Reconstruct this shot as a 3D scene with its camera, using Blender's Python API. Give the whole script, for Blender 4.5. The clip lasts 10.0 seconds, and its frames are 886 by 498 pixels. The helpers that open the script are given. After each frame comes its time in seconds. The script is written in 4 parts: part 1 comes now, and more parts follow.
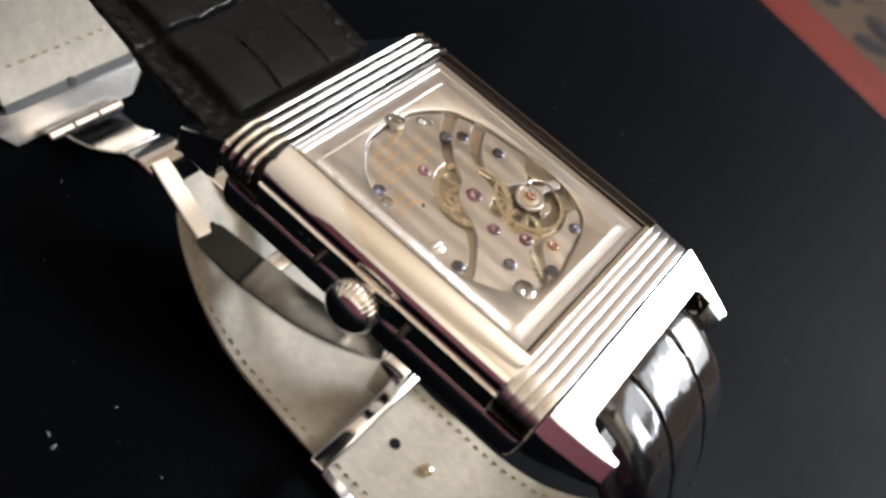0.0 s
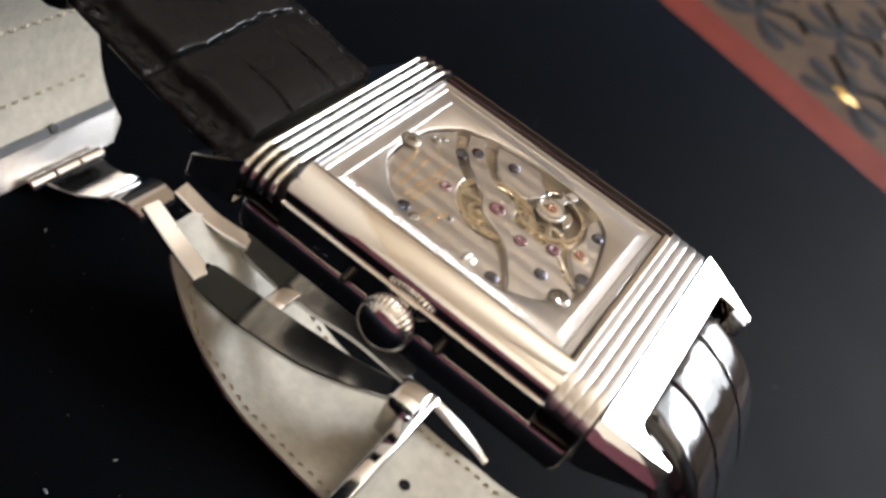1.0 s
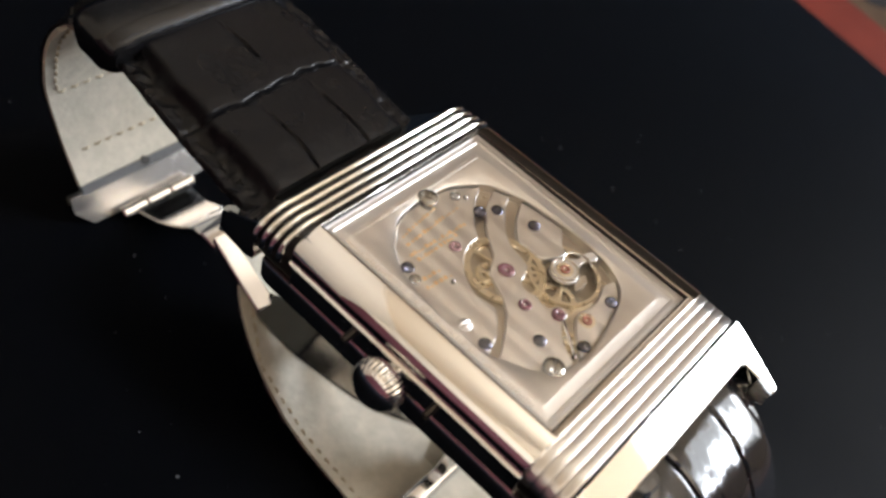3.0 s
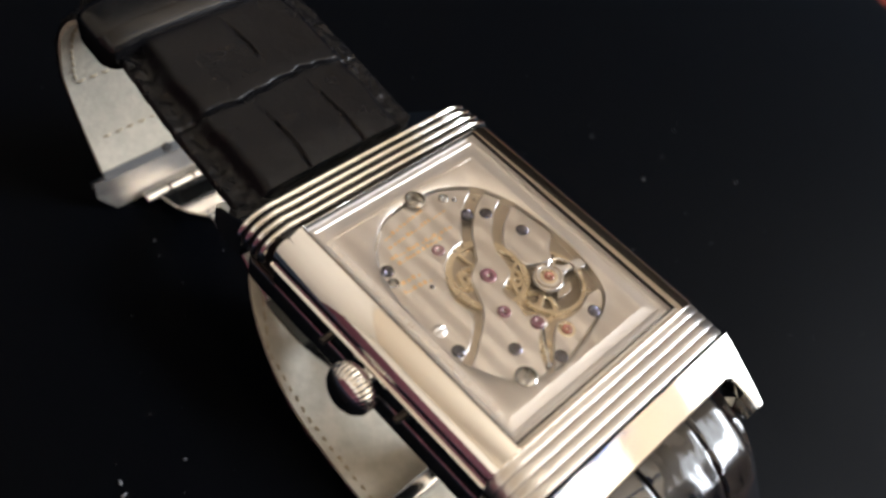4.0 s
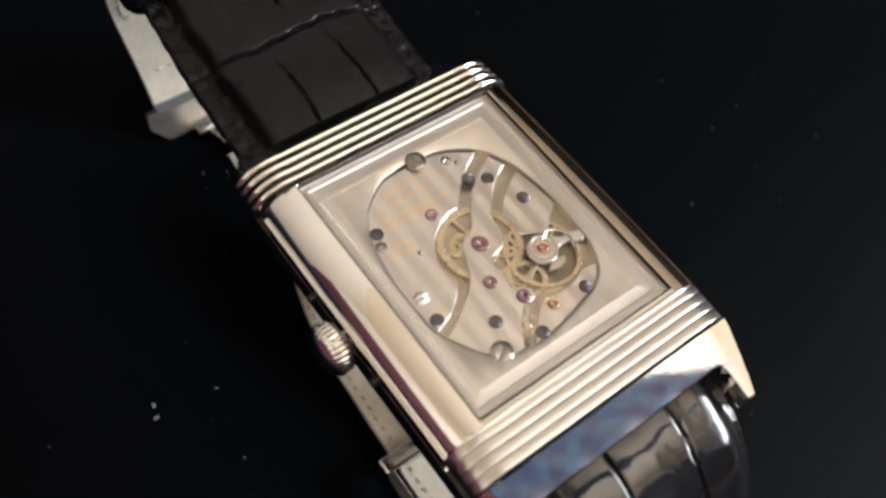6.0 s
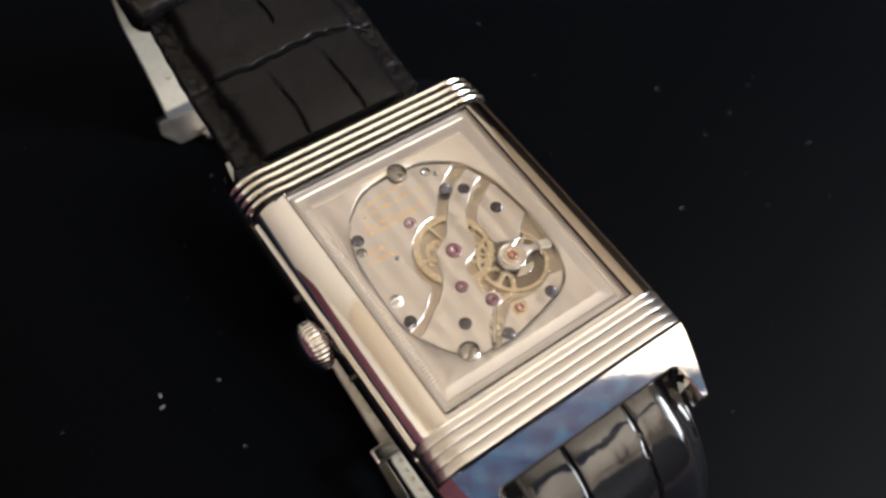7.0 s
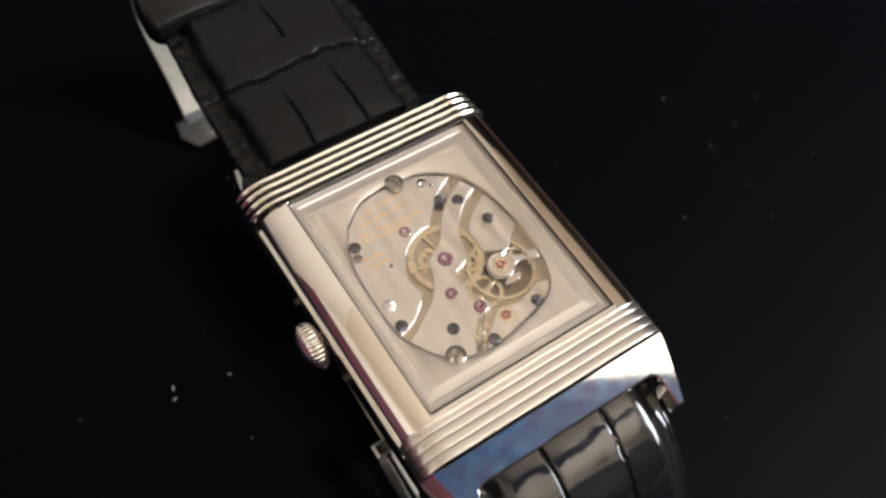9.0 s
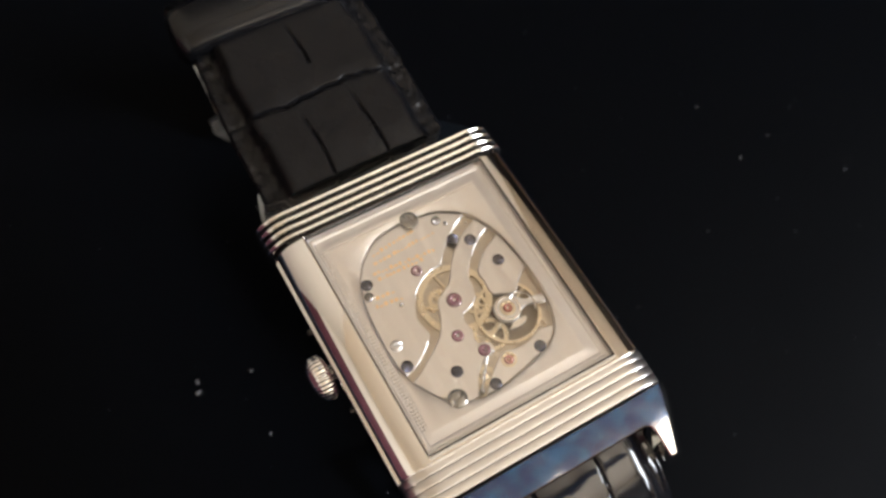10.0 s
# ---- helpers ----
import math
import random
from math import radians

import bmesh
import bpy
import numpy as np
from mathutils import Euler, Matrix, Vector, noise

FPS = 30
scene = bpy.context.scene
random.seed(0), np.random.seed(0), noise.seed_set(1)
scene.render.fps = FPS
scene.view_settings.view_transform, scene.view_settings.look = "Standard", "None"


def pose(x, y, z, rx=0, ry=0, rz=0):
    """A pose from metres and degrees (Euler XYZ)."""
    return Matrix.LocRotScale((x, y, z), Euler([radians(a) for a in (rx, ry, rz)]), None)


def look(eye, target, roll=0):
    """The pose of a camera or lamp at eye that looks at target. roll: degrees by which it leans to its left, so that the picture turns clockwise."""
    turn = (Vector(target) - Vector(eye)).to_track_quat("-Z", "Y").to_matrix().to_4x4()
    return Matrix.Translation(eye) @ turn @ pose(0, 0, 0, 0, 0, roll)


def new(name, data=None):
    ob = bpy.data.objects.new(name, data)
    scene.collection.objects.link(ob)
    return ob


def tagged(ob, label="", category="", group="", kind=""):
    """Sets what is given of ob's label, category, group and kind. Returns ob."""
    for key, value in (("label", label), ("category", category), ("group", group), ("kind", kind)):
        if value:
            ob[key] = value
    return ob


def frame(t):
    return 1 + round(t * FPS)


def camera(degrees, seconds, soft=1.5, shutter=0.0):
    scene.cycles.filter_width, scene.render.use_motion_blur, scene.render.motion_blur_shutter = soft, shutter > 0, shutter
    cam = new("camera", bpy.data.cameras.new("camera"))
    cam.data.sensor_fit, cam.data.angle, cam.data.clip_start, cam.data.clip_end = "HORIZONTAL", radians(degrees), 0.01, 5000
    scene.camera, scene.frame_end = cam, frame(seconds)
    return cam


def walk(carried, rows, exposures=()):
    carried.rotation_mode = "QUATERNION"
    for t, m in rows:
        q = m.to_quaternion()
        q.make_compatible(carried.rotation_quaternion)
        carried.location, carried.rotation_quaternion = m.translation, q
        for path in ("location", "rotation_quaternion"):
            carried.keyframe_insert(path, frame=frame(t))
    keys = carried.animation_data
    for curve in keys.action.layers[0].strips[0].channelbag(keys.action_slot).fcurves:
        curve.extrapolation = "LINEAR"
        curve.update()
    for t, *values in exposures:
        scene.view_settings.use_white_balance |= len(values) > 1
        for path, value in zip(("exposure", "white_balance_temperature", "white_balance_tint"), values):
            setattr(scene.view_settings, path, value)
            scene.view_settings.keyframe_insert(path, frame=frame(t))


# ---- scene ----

# ---------------------------------------------------------------- camera and walk
cam = camera(51.02, 10.0, soft=2.65)
PATH = [
    (0, -0.05527, -0.00629, 0.10087, 34.734, -25.571, -50.357),
    (0.5, -0.05735, -0.00583, 0.09886, 37.623, -26.033, -52.567),
    (1, -0.06015, -0.00430, 0.09409, 41.232, -26.700, -55.255),
    (1.5, -0.06150, -0.00749, 0.09314, 42.647, -26.640, -55.417),
    (2, -0.05872, -0.00909, 0.09860, 41.293, -24.499, -52.570),
    (2.5, -0.05423, -0.00837, 0.10440, 38.670, -21.368, -49.162),
    (3, -0.05004, -0.00952, 0.10452, 36.518, -19.452, -46.795),
    (4.5, -0.04077, -0.01330, 0.11067, 31.513, -15.207, -41.207),
    (5, -0.03710, -0.01417, 0.11177, 29.413, -13.613, -39.357),
    (5.2, -0.03528, -0.01501, 0.11200, 29.513, -12.978, -38.537),
    (6.3, -0.03294, -0.01624, 0.11376, 25.732, -11.541, -35.669),
    (6.5, -0.03240, -0.01720, 0.11682, 25.711, -11.215, -35.287),
    (7, -0.03163, -0.01886, 0.11931, 25.805, -10.701, -35.002),
    (7.5, -0.03245, -0.01806, 0.12072, 26.051, -10.445, -34.946),
    (8, -0.03236, -0.01624, 0.12189, 26.225, -10.466, -34.874),
    (8.5, -0.03287, -0.01855, 0.12281, 26.042, -10.234, -34.379),
    (9, -0.03004, -0.02095, 0.12446, 25.182, -9.626, -33.147),
    (9.5, -0.02607, -0.02053, 0.12836, 23.542, -8.644, -31.261),
    (10, -0.02403, -0.01523, 0.13114, 20.928, -8.240, -29.581),
]
cam.data.dof.use_dof = True
cam.data.dof.focus_distance, cam.data.dof.aperture_fstop = 0.088, 34.0
EXPOSURES = [(0.0, 0.13), (3.0, 0.06), (4.5, 0.0), (6.5, 0.04), (8.5, 0.03), (10.0, -0.1)]
walk(cam, [(t, pose(x, y, z, rx, ry, rz)) for t, x, y, z, rx, ry, rz in PATH], EXPOSURES)

# ---------------------------------------------------------------- world, sun and window light
SUN_ELEVATION, SUN_AZIMUTH = 38.0, 150.0
world = bpy.data.worlds.new("sky")
scene.world = world
world.use_nodes = True
wn = world.node_tree
sky = wn.nodes.new("ShaderNodeTexSky")
sky.sky_type = "NISHITA"
sky.sun_disc = False
sky.sun_elevation = radians(SUN_ELEVATION)
sky.sun_rotation = radians(SUN_AZIMUTH)
wn.links.new(sky.outputs["Color"], wn.nodes["Background"].inputs["Color"])
wn.nodes["Background"].inputs["Strength"].default_value = 0.15


def area_lamp(name, eye, target, width, height, watts, colour):
    data = bpy.data.lights.new(name, "AREA")
    data.shape, data.size, data.size_y, data.energy, data.color = "RECTANGLE", width, height, watts, colour
    ob = new(name, data)
    ob.matrix_world = look(eye, target)
    return ob


area_lamp("window_light", (1.58, -0.97, 1.2), (0.0, -0.77, 2.4), 1.04, 1.34, 134.0, (0.91, 0.965, 1.07))

# ---------------------------------------------------------------- helpers for meshes and materials
MM = Matrix.Diagonal((0.001, 0.001, 0.001, 1))


def finish(bm, smooth=40):
    bmesh.ops.remove_doubles(bm, verts=bm.verts, dist=1e-5)
    bmesh.ops.recalc_face_normals(bm, faces=bm.faces)
    if smooth:
        for f in bm.faces:
            f.smooth = True
        for e in bm.edges:
            if len(e.link_faces) == 2 and e.calc_face_angle(0) > radians(smooth):
                e.smooth = False
    return bm


def part(name, bm, material, parent=None, label="", mm=True, smooth=40, fix=True):
    """Links a bmesh, drawn in millimetres, as one mesh object under a thing or a part."""
    if fix:
        finish(bm, smooth)
    if mm:
        bm.transform(MM)
    me = bpy.data.meshes.new(name)
    bm.to_mesh(me)
    bm.free()
    me.materials.append(material)
    ob = new(name, me)
    if parent is not None:
        ob.parent = parent
    return tagged(ob, label)


def shared(name, me, parent, m):
    ob = new(name, me)
    ob.parent = parent
    ob.matrix_basis = m
    return ob


def at_mm(x, y, z, rz=0.0, s=1.0):
    return Matrix.Translation((x / 1000, y / 1000, z / 1000)) @ Matrix.Rotation(radians(rz), 4, "Z") @ Matrix.Diagonal((s, s, 1, 1))


def loft(rings, closed=True, caps=True):
    """A skin over rings of points of equal count."""
    bm = bmesh.new()
    rows = [[bm.verts.new(p) for p in ring] for ring in rings]
    n = len(rows[0])
    for a, b in zip(rows, rows[1:]):
        for i in range(n if closed else n - 1):
            j = (i + 1) % n
            bm.faces.new((a[i], a[j], b[j], b[i]))
    if caps and closed:
        bm.faces.new(rows[0])
        bm.faces.new(list(reversed(rows[-1])))
    return bm


def box(x0, x1, y0, y1, z0, z1, bevel=0.0, seg=2):
    bm = bmesh.new()
    bmesh.ops.create_cube(bm, size=1.0)
    for v in bm.verts:
        v.co = Vector(((x0 + x1) / 2 + v.co.x * (x1 - x0), (y0 + y1) / 2 + v.co.y * (y1 - y0), (z0 + z1) / 2 + v.co.z * (z1 - z0)))
    if bevel:
        bmesh.ops.bevel(bm, geom=bm.edges[:], offset=bevel, segments=seg, affect="EDGES", profile=0.5)
    return bm


def prism(poly, z0, z1, bevel=0.0):
    """A plate of a flat outline, its upper rim chamfered."""
    area = sum(a[0] * b[1] - b[0] * a[1] for a, b in zip(poly, poly[1:] + poly[:1]))
    if area < 0:
        poly = poly[::-1]
    rings = [[(x, y, z0) for x, y in poly]]
    if bevel:
        rings += [[(x, y, z1 - bevel) for x, y in poly], [(x, y, z1) for x, y in inset(poly, bevel)]]
    else:
        rings += [[(x, y, z1) for x, y in poly]]
    return loft(rings)


def inset(poly, d):
    out, n = [], len(poly)
    for i in range(n):
        p, q, r = Vector(poly[i - 1]), Vector(poly[i]), Vector(poly[(i + 1) % n])
        a, b = (q - p), (r - q)
        if a.length < 1e-6 or b.length < 1e-6:
            out.append(tuple(q))
            continue
        na, nb = Vector((-a.y, a.x)).normalized(), Vector((-b.y, b.x)).normalized()
        m = na + nb
        m = m / max(m.length_squared / 2, 0.6)
        out.append(tuple(q + m * d))
    return out


def lathe(profile, segments=32, wave=None):
    """Turns a profile of (radius, height) round the z axis."""
    rings = []
    for i, (r, h) in enumerate(profile):
        rings.append([((r + (wave(i, k) if wave else 0)) * math.cos(2 * math.pi * k / segments), (r + (wave(i, k) if wave else 0)) * math.sin(2 * math.pi * k / segments), h) for k in range(segments)])
    return loft(rings)


def smooth_curve(points, steps):
    """Catmull-Rom through points of two or three numbers."""
    pts = [Vector(p) for p in points]
    pts = [2 * pts[0] - pts[1]] + pts + [2 * pts[-1] - pts[-2]]
    out = []
    for i in range(1, len(pts) - 2):
        p0, p1, p2, p3 = pts[i - 1:i + 3]
        for k in range(steps):
            t = k / steps
            out.append(0.5 * (2 * p1 + (p2 - p0) * t + (2 * p0 - 5 * p1 + 4 * p2 - p3) * t * t + (3 * p1 - p0 - 3 * p2 + p3) * t ** 3))
    return out + [pts[-2]]


def tube(path, radius, sides=8, closed=False, flat=1.0):
    pts = [Vector(p) for p in path]
    rings, n = [], len(pts)
    up = Vector((0, 1, 0.01)).normalized()
    for i, p in enumerate(pts):
        a = pts[(i - 1) % n] if closed or i else p
        b = pts[(i + 1) % n] if closed or i < n - 1 else p
        d = (b - a).normalized()
        if abs(d.dot(up)) > 0.95:
            up = Vector((0.01, 0.02, 1)).normalized()
        s = d.cross(up).normalized()
        u = s.cross(d)
        rings.append([p + radius * (flat * math.cos(2 * math.pi * k / sides) * s + math.sin(2 * math.pi * k / sides) * u) for k in range(sides)])
    if closed:
        rings.append(rings[0])
    return loft(rings, caps=not closed)


def rounded_rect(x0, x1, y0, y1, r, n=4):
    out = []
    for cx, cy, a in ((x1 - r, y1 - r, 0), (x0 + r, y1 - r, 90), (x0 + r, y0 + r, 180), (x1 - r, y0 + r, 270)):
        for k in range(n + 1):
            b = radians(a + 90 * k / n)
            out.append((cx + r * math.cos(b), cy + r * math.sin(b)))
    return out


def material(name, colour, rough=0.5, metal=0.0, spec=0.5, grain=0.0, grain_scale=200.0, tone=0.15, bump=0.0, bump_scale=400.0, rough_var=0.1, stretch=(1, 1, 1), coat=0.0, second=None, second_scale=20.0):
    """A surface with two scales of variation: broad tone and fine grain, in metres of the place."""
    mat = bpy.data.materials.new(name)
    mat.use_nodes = True
    t = mat.node_tree
    b = t.nodes["Principled BSDF"]
    b.inputs["Roughness"].default_value, b.inputs["Metallic"].default_value = rough, metal
    b.inputs["Specular IOR Level"].default_value = spec
    b.inputs["Coat Weight"].default_value = coat
    b.inputs["Coat Roughness"].default_value = 0.08
    co = t.nodes.new("ShaderNodeTexCoord")
    mp = t.nodes.new("ShaderNodeMapping")
    mp.inputs["Scale"].default_value = stretch
    t.links.new(co.outputs["Object"], mp.inputs["Vector"])
    broad = t.nodes.new("ShaderNodeTexNoise")
    broad.inputs["Scale"].default_value = second_scale
    broad.inputs["Detail"].default_value = 4
    t.links.new(mp.outputs["Vector"], broad.inputs["Vector"])
    fine = t.nodes.new("ShaderNodeTexNoise")
    fine.inputs["Scale"].default_value = grain_scale
    fine.inputs["Detail"].default_value = 5
    t.links.new(mp.outputs["Vector"], fine.inputs["Vector"])
    mix = t.nodes.new("ShaderNodeMix")
    mix.data_type = "RGBA"
    c = Vector(colour)
    d = Vector(second) if second else c * (1 - tone)
    mix.inputs["A"].default_value = (*c, 1)
    mix.inputs["B"].default_value = (*d, 1)
    t.links.new(broad.outputs["Fac"], mix.inputs["Factor"])
    shade = t.nodes.new("ShaderNodeMix")
    shade.data_type, shade.blend_type = "RGBA", "MULTIPLY"
    shade.inputs["Factor"].default_value = grain
    t.links.new(mix.outputs["Result"], shade.inputs["A"])
    t.links.new(fine.outputs["Fac"], shade.inputs["B"])
    t.links.new(shade.outputs["Result"], b.inputs["Base Color"])
    if rough_var:
        rr = t.nodes.new("ShaderNodeMapRange")
        rr.inputs["To Min"].default_value, rr.inputs["To Max"].default_value = max(rough - rough_var, 0.02), rough + rough_var
        t.links.new(broad.outputs["Fac"], rr.inputs["Value"])
        t.links.new(rr.outputs["Result"], b.inputs["Roughness"])
    if bump:
        bn = t.nodes.new("ShaderNodeTexNoise")
        bn.inputs["Scale"].default_value, bn.inputs["Detail"].default_value = bump_scale, 4
        t.links.new(mp.outputs["Vector"], bn.inputs["Vector"])
        bp = t.nodes.new("ShaderNodeBump")
        bp.inputs["Strength"].default_value, bp.inputs["Distance"].default_value = bump, 0.0002
        t.links.new(bn.outputs["Fac"], bp.inputs["Height"])
        t.links.new(bp.outputs["Normal"], b.inputs["Normal"])
    return mat


def velvet(mat, weight, rough, tint):
    b = mat.node_tree.nodes["Principled BSDF"]
    b.inputs["Sheen Weight"].default_value, b.inputs["Sheen Roughness"].default_value, b.inputs["Sheen Tint"].default_value = weight, rough, tint
    return mat


# ---------------------------------------------------------------- materials
STEEL = material("polished_steel", (0.86, 0.845, 0.815), 0.045, 1.0, rough_var=0.02, bump=0.012, bump_scale=900, tone=0.06, second_scale=120)
RIBBED = material("soft_polished_ribs", (0.7, 0.68, 0.66), 0.3, 1.0, rough_var=0.04, bump=0.02, bump_scale=900, stretch=(0.1, 1, 1), tone=0.08, second_scale=150)
# steel with shade put into its colour, for rib grooves and side pins
SHADE_STEEL = material("steel_darkened_for_shade", (0.09, 0.083, 0.078), 0.38, 1.0, rough_var=0.06, tone=0.3, second_scale=300)
SATIN = material("satin_steel", (0.75, 0.73, 0.71), 0.37, 1.0, rough_var=0.05, bump=0.03, bump_scale=2500, stretch=(0.1, 1, 1), tone=0.1, second_scale=150)
CLASP_STEEL = material("clasp_steel", (0.71, 0.715, 0.73), 0.1, 1.0, rough_var=0.05, bump=0.02, bump_scale=1200, tone=0.1, second_scale=200)
BRUSHED_CLASP = material("brushed_clasp_steel", (0.5, 0.48, 0.45), 0.26, 1.0, rough_var=0.06, bump=0.05, bump_scale=3000, stretch=(0.1, 1, 1), tone=0.15, second_scale=200)
DARK_PLATE = material("gilt_mainplate", (0.6, 0.53, 0.43), 0.3, 1.0, tone=0.3, second_scale=400)
BRASS = material("gilt_brass", (0.8, 0.7, 0.52), 0.28, 1.0, rough_var=0.05, tone=0.15, second_scale=600)
GOLD_FILL = material("gold_filled_engraving", (0.98, 0.72, 0.4), 0.3, 1.0, rough_var=0.05, tone=0.1, second_scale=900)
RUBY = material("synthetic_ruby", (0.2, 0.075, 0.105), 0.05, 0.0, spec=0.8, rough_var=0.02, tone=0.3, second_scale=900)
PALE_RUBY = material("pale_ruby_cap", (0.36, 0.13, 0.09), 0.08, 0.0, spec=0.8, rough_var=0.02, tone=0.3, second_scale=900)
MAUVE = material("mauve_jewel", (0.3, 0.17, 0.18), 0.08, 0.0, spec=0.8, rough_var=0.02, tone=0.3, second_scale=900)
BLUED = material("blued_steel_screw", (0.1, 0.1, 0.13), 0.1, 1.0, rough_var=0.04, tone=0.3, second_scale=900)
SCREW = material("polished_screw_steel", (0.36, 0.35, 0.33), 0.1, 1.0, rough_var=0.04, tone=0.2, second_scale=900)
# black that paints shade: the window rim's line and the bar hole
SHADE_BLACK = material("black_for_shade", (0.02, 0.018, 0.016), 0.4, 0.0, tone=0.3, second_scale=900)
LEATHER = material("black_alligator_leather", (0.0066, 0.0066, 0.0078), 0.29, 0.0, spec=0.15, bump=0.25, bump_scale=1500, rough_var=0.1, tone=0.35, second_scale=160, coat=0.03)
KEEPER_LEATHER = material("black_keeper_leather", (0.0066, 0.0066, 0.0078), 0.24, 0.0, spec=0.3, bump=0.2, bump_scale=1200, rough_var=0.08, tone=0.35, second_scale=160, coat=0.05)
PATENT = material("black_glossy_leather", (0.007, 0.007, 0.009), 0.11, 0.0, spec=0.6, bump=0.14, bump_scale=420, rough_var=0.05, tone=0.3, second_scale=160, coat=0.12)
LINING = material("cream_calf_lining", (0.66, 0.61, 0.51), 0.55, 0.0, spec=0.35, bump=0.35, bump_scale=1100, tone=0.25, second=(0.43, 0.415, 0.34), second_scale=120, grain=0.4, grain_scale=700)
LEATHER_EDGE = material("cut_leather_edge", (0.13, 0.135, 0.14), 0.6, 0.0, bump=0.4, bump_scale=2500, tone=0.3, second_scale=500, grain=0.4, grain_scale=3000)
THREAD = material("tan_thread", (0.5, 0.43, 0.31), 0.7, 0.0, bump=0.3, bump_scale=6000, tone=0.4, second_scale=900)
VELVET = velvet(material("black_velvet", (0.0016, 0.002, 0.0031), 0.5, 0.0, spec=0.02, bump=0.3, bump_scale=1800, tone=0.45, second_scale=22, grain=0.35, grain_scale=2600, rough_var=0.12), 0.095, 0.3, (0.32, 0.58, 1.0, 1.0))
LINT = material("pale_lint", (0.2, 0.21, 0.23), 0.8, 0.0, tone=0.3, second_scale=2000)
RED_CLOTH = material("red_woven_border", (0.17, 0.022, 0.01), 0.75, 0.0, spec=0.12, second=(0.09, 0.01, 0.006), second_scale=45, bump=0.4, bump_scale=900, grain=0.3, grain_scale=1500)
BROWN_CLOTH = material("brown_brocade", (0.11, 0.07, 0.042), 0.7, 0.0, spec=0.12, second=(0.055, 0.036, 0.024), second_scale=50, bump=0.4, bump_scale=900, grain=0.3, grain_scale=1500)
DARK_THREAD = material("dark_brocade_thread", (0.018, 0.016, 0.02), 0.8, 0.0, spec=0.15, tone=0.4, second_scale=200, bump=0.4, bump_scale=1500)
GOLD_THREAD = material("gold_brocade_thread", (0.75, 0.45, 0.12), 0.35, 0.6, tone=0.3, second_scale=300, bump=0.4, bump_scale=1500)
PLASTER = material("warm_plaster", (0.69, 0.605, 0.49), 0.8, 0.0, tone=0.12, second_scale=1.5, bump=0.1, bump_scale=60)
WALL_ROSE = material("dusky_rose_paint", (0.1, 0.022, 0.034), 0.8, 0.0, tone=0.2, second_scale=1.5, bump=0.1, bump_scale=60)
CEILING_PAINT = material("warm_ceiling_paint", (0.87, 0.715, 0.525), 0.8, 0.0, tone=0.08, second_scale=1.5, bump=0.1, bump_scale=60)
WALL_DARK = material("dark_brown_reflection_panel", (0.03, 0.026, 0.025), 0.5, 0.0, tone=0.4, second_scale=3, bump=0.1, bump_scale=60)
BLUE_CLOTH = material("deep_blue_patterned_cloth", (0.0, 0.01, 0.16), 0.7, 0.0, second=(0.06, 0.4, 1.0), second_scale=32, bump=0.2, bump_scale=200)
WOOD = material("dark_floor_wood", (0.1, 0.06, 0.035), 0.4, 0.0, tone=0.4, second_scale=4, grain=0.4, grain_scale=30, stretch=(1, 0.1, 1))
WHITE_PAINT = material("white_window_paint", (0.8, 0.79, 0.76), 0.4, 0.0, tone=0.06, second_scale=4)


def sharpen(mat, low, high):
    """Draws the broad pattern of a cloth in harder patches."""
    t = mat.node_tree
    mix = next(n for n in t.nodes if n.type == "MIX" and n.blend_type == "MIX")
    old = mix.inputs["Factor"].links[0]
    ramp = t.nodes.new("ShaderNodeMapRange")
    ramp.inputs["From Min"].default_value, ramp.inputs["From Max"].default_value = low, high
    t.links.new(old.from_socket, ramp.inputs["Value"])
    t.links.new(ramp.outputs["Result"], mix.inputs["Factor"])


sharpen(BLUE_CLOTH, 0.49, 0.63)


def geneva_material(name, strength):
    """Rhodium bridges with parallel wavy polish: each stripe leans the light its own way."""
    mat = material(name, (0.79, 0.765, 0.74), 0.3, 1.0, rough_var=0.05, tone=0.08, second_scale=200)
    t = mat.node_tree
    b = t.nodes["Principled BSDF"]
    co = t.nodes.new("ShaderNodeTexCoord")
    w = t.nodes.new("ShaderNodeTexWave")
    w.wave_type, w.bands_direction, w.wave_profile = "BANDS", "X", "TRI"
    w.inputs["Scale"].default_value = 2 * math.pi / 20 / 0.0019
    w.inputs["Distortion"].default_value = 0.0
    t.links.new(co.outputs["Object"], w.inputs["Vector"])
    bp = t.nodes.new("ShaderNodeBump")
    bp.inputs["Strength"].default_value, bp.inputs["Distance"].default_value = strength, 0.0003
    t.links.new(w.outputs["Fac"], bp.inputs["Height"])
    t.links.new(bp.outputs["Normal"], b.inputs["Normal"])
    return mat


STRIPES = geneva_material("striped_bridge_steel", 0.2)
FAINT_STRIPES = geneva_material("faintly_striped_plate", 0.09)


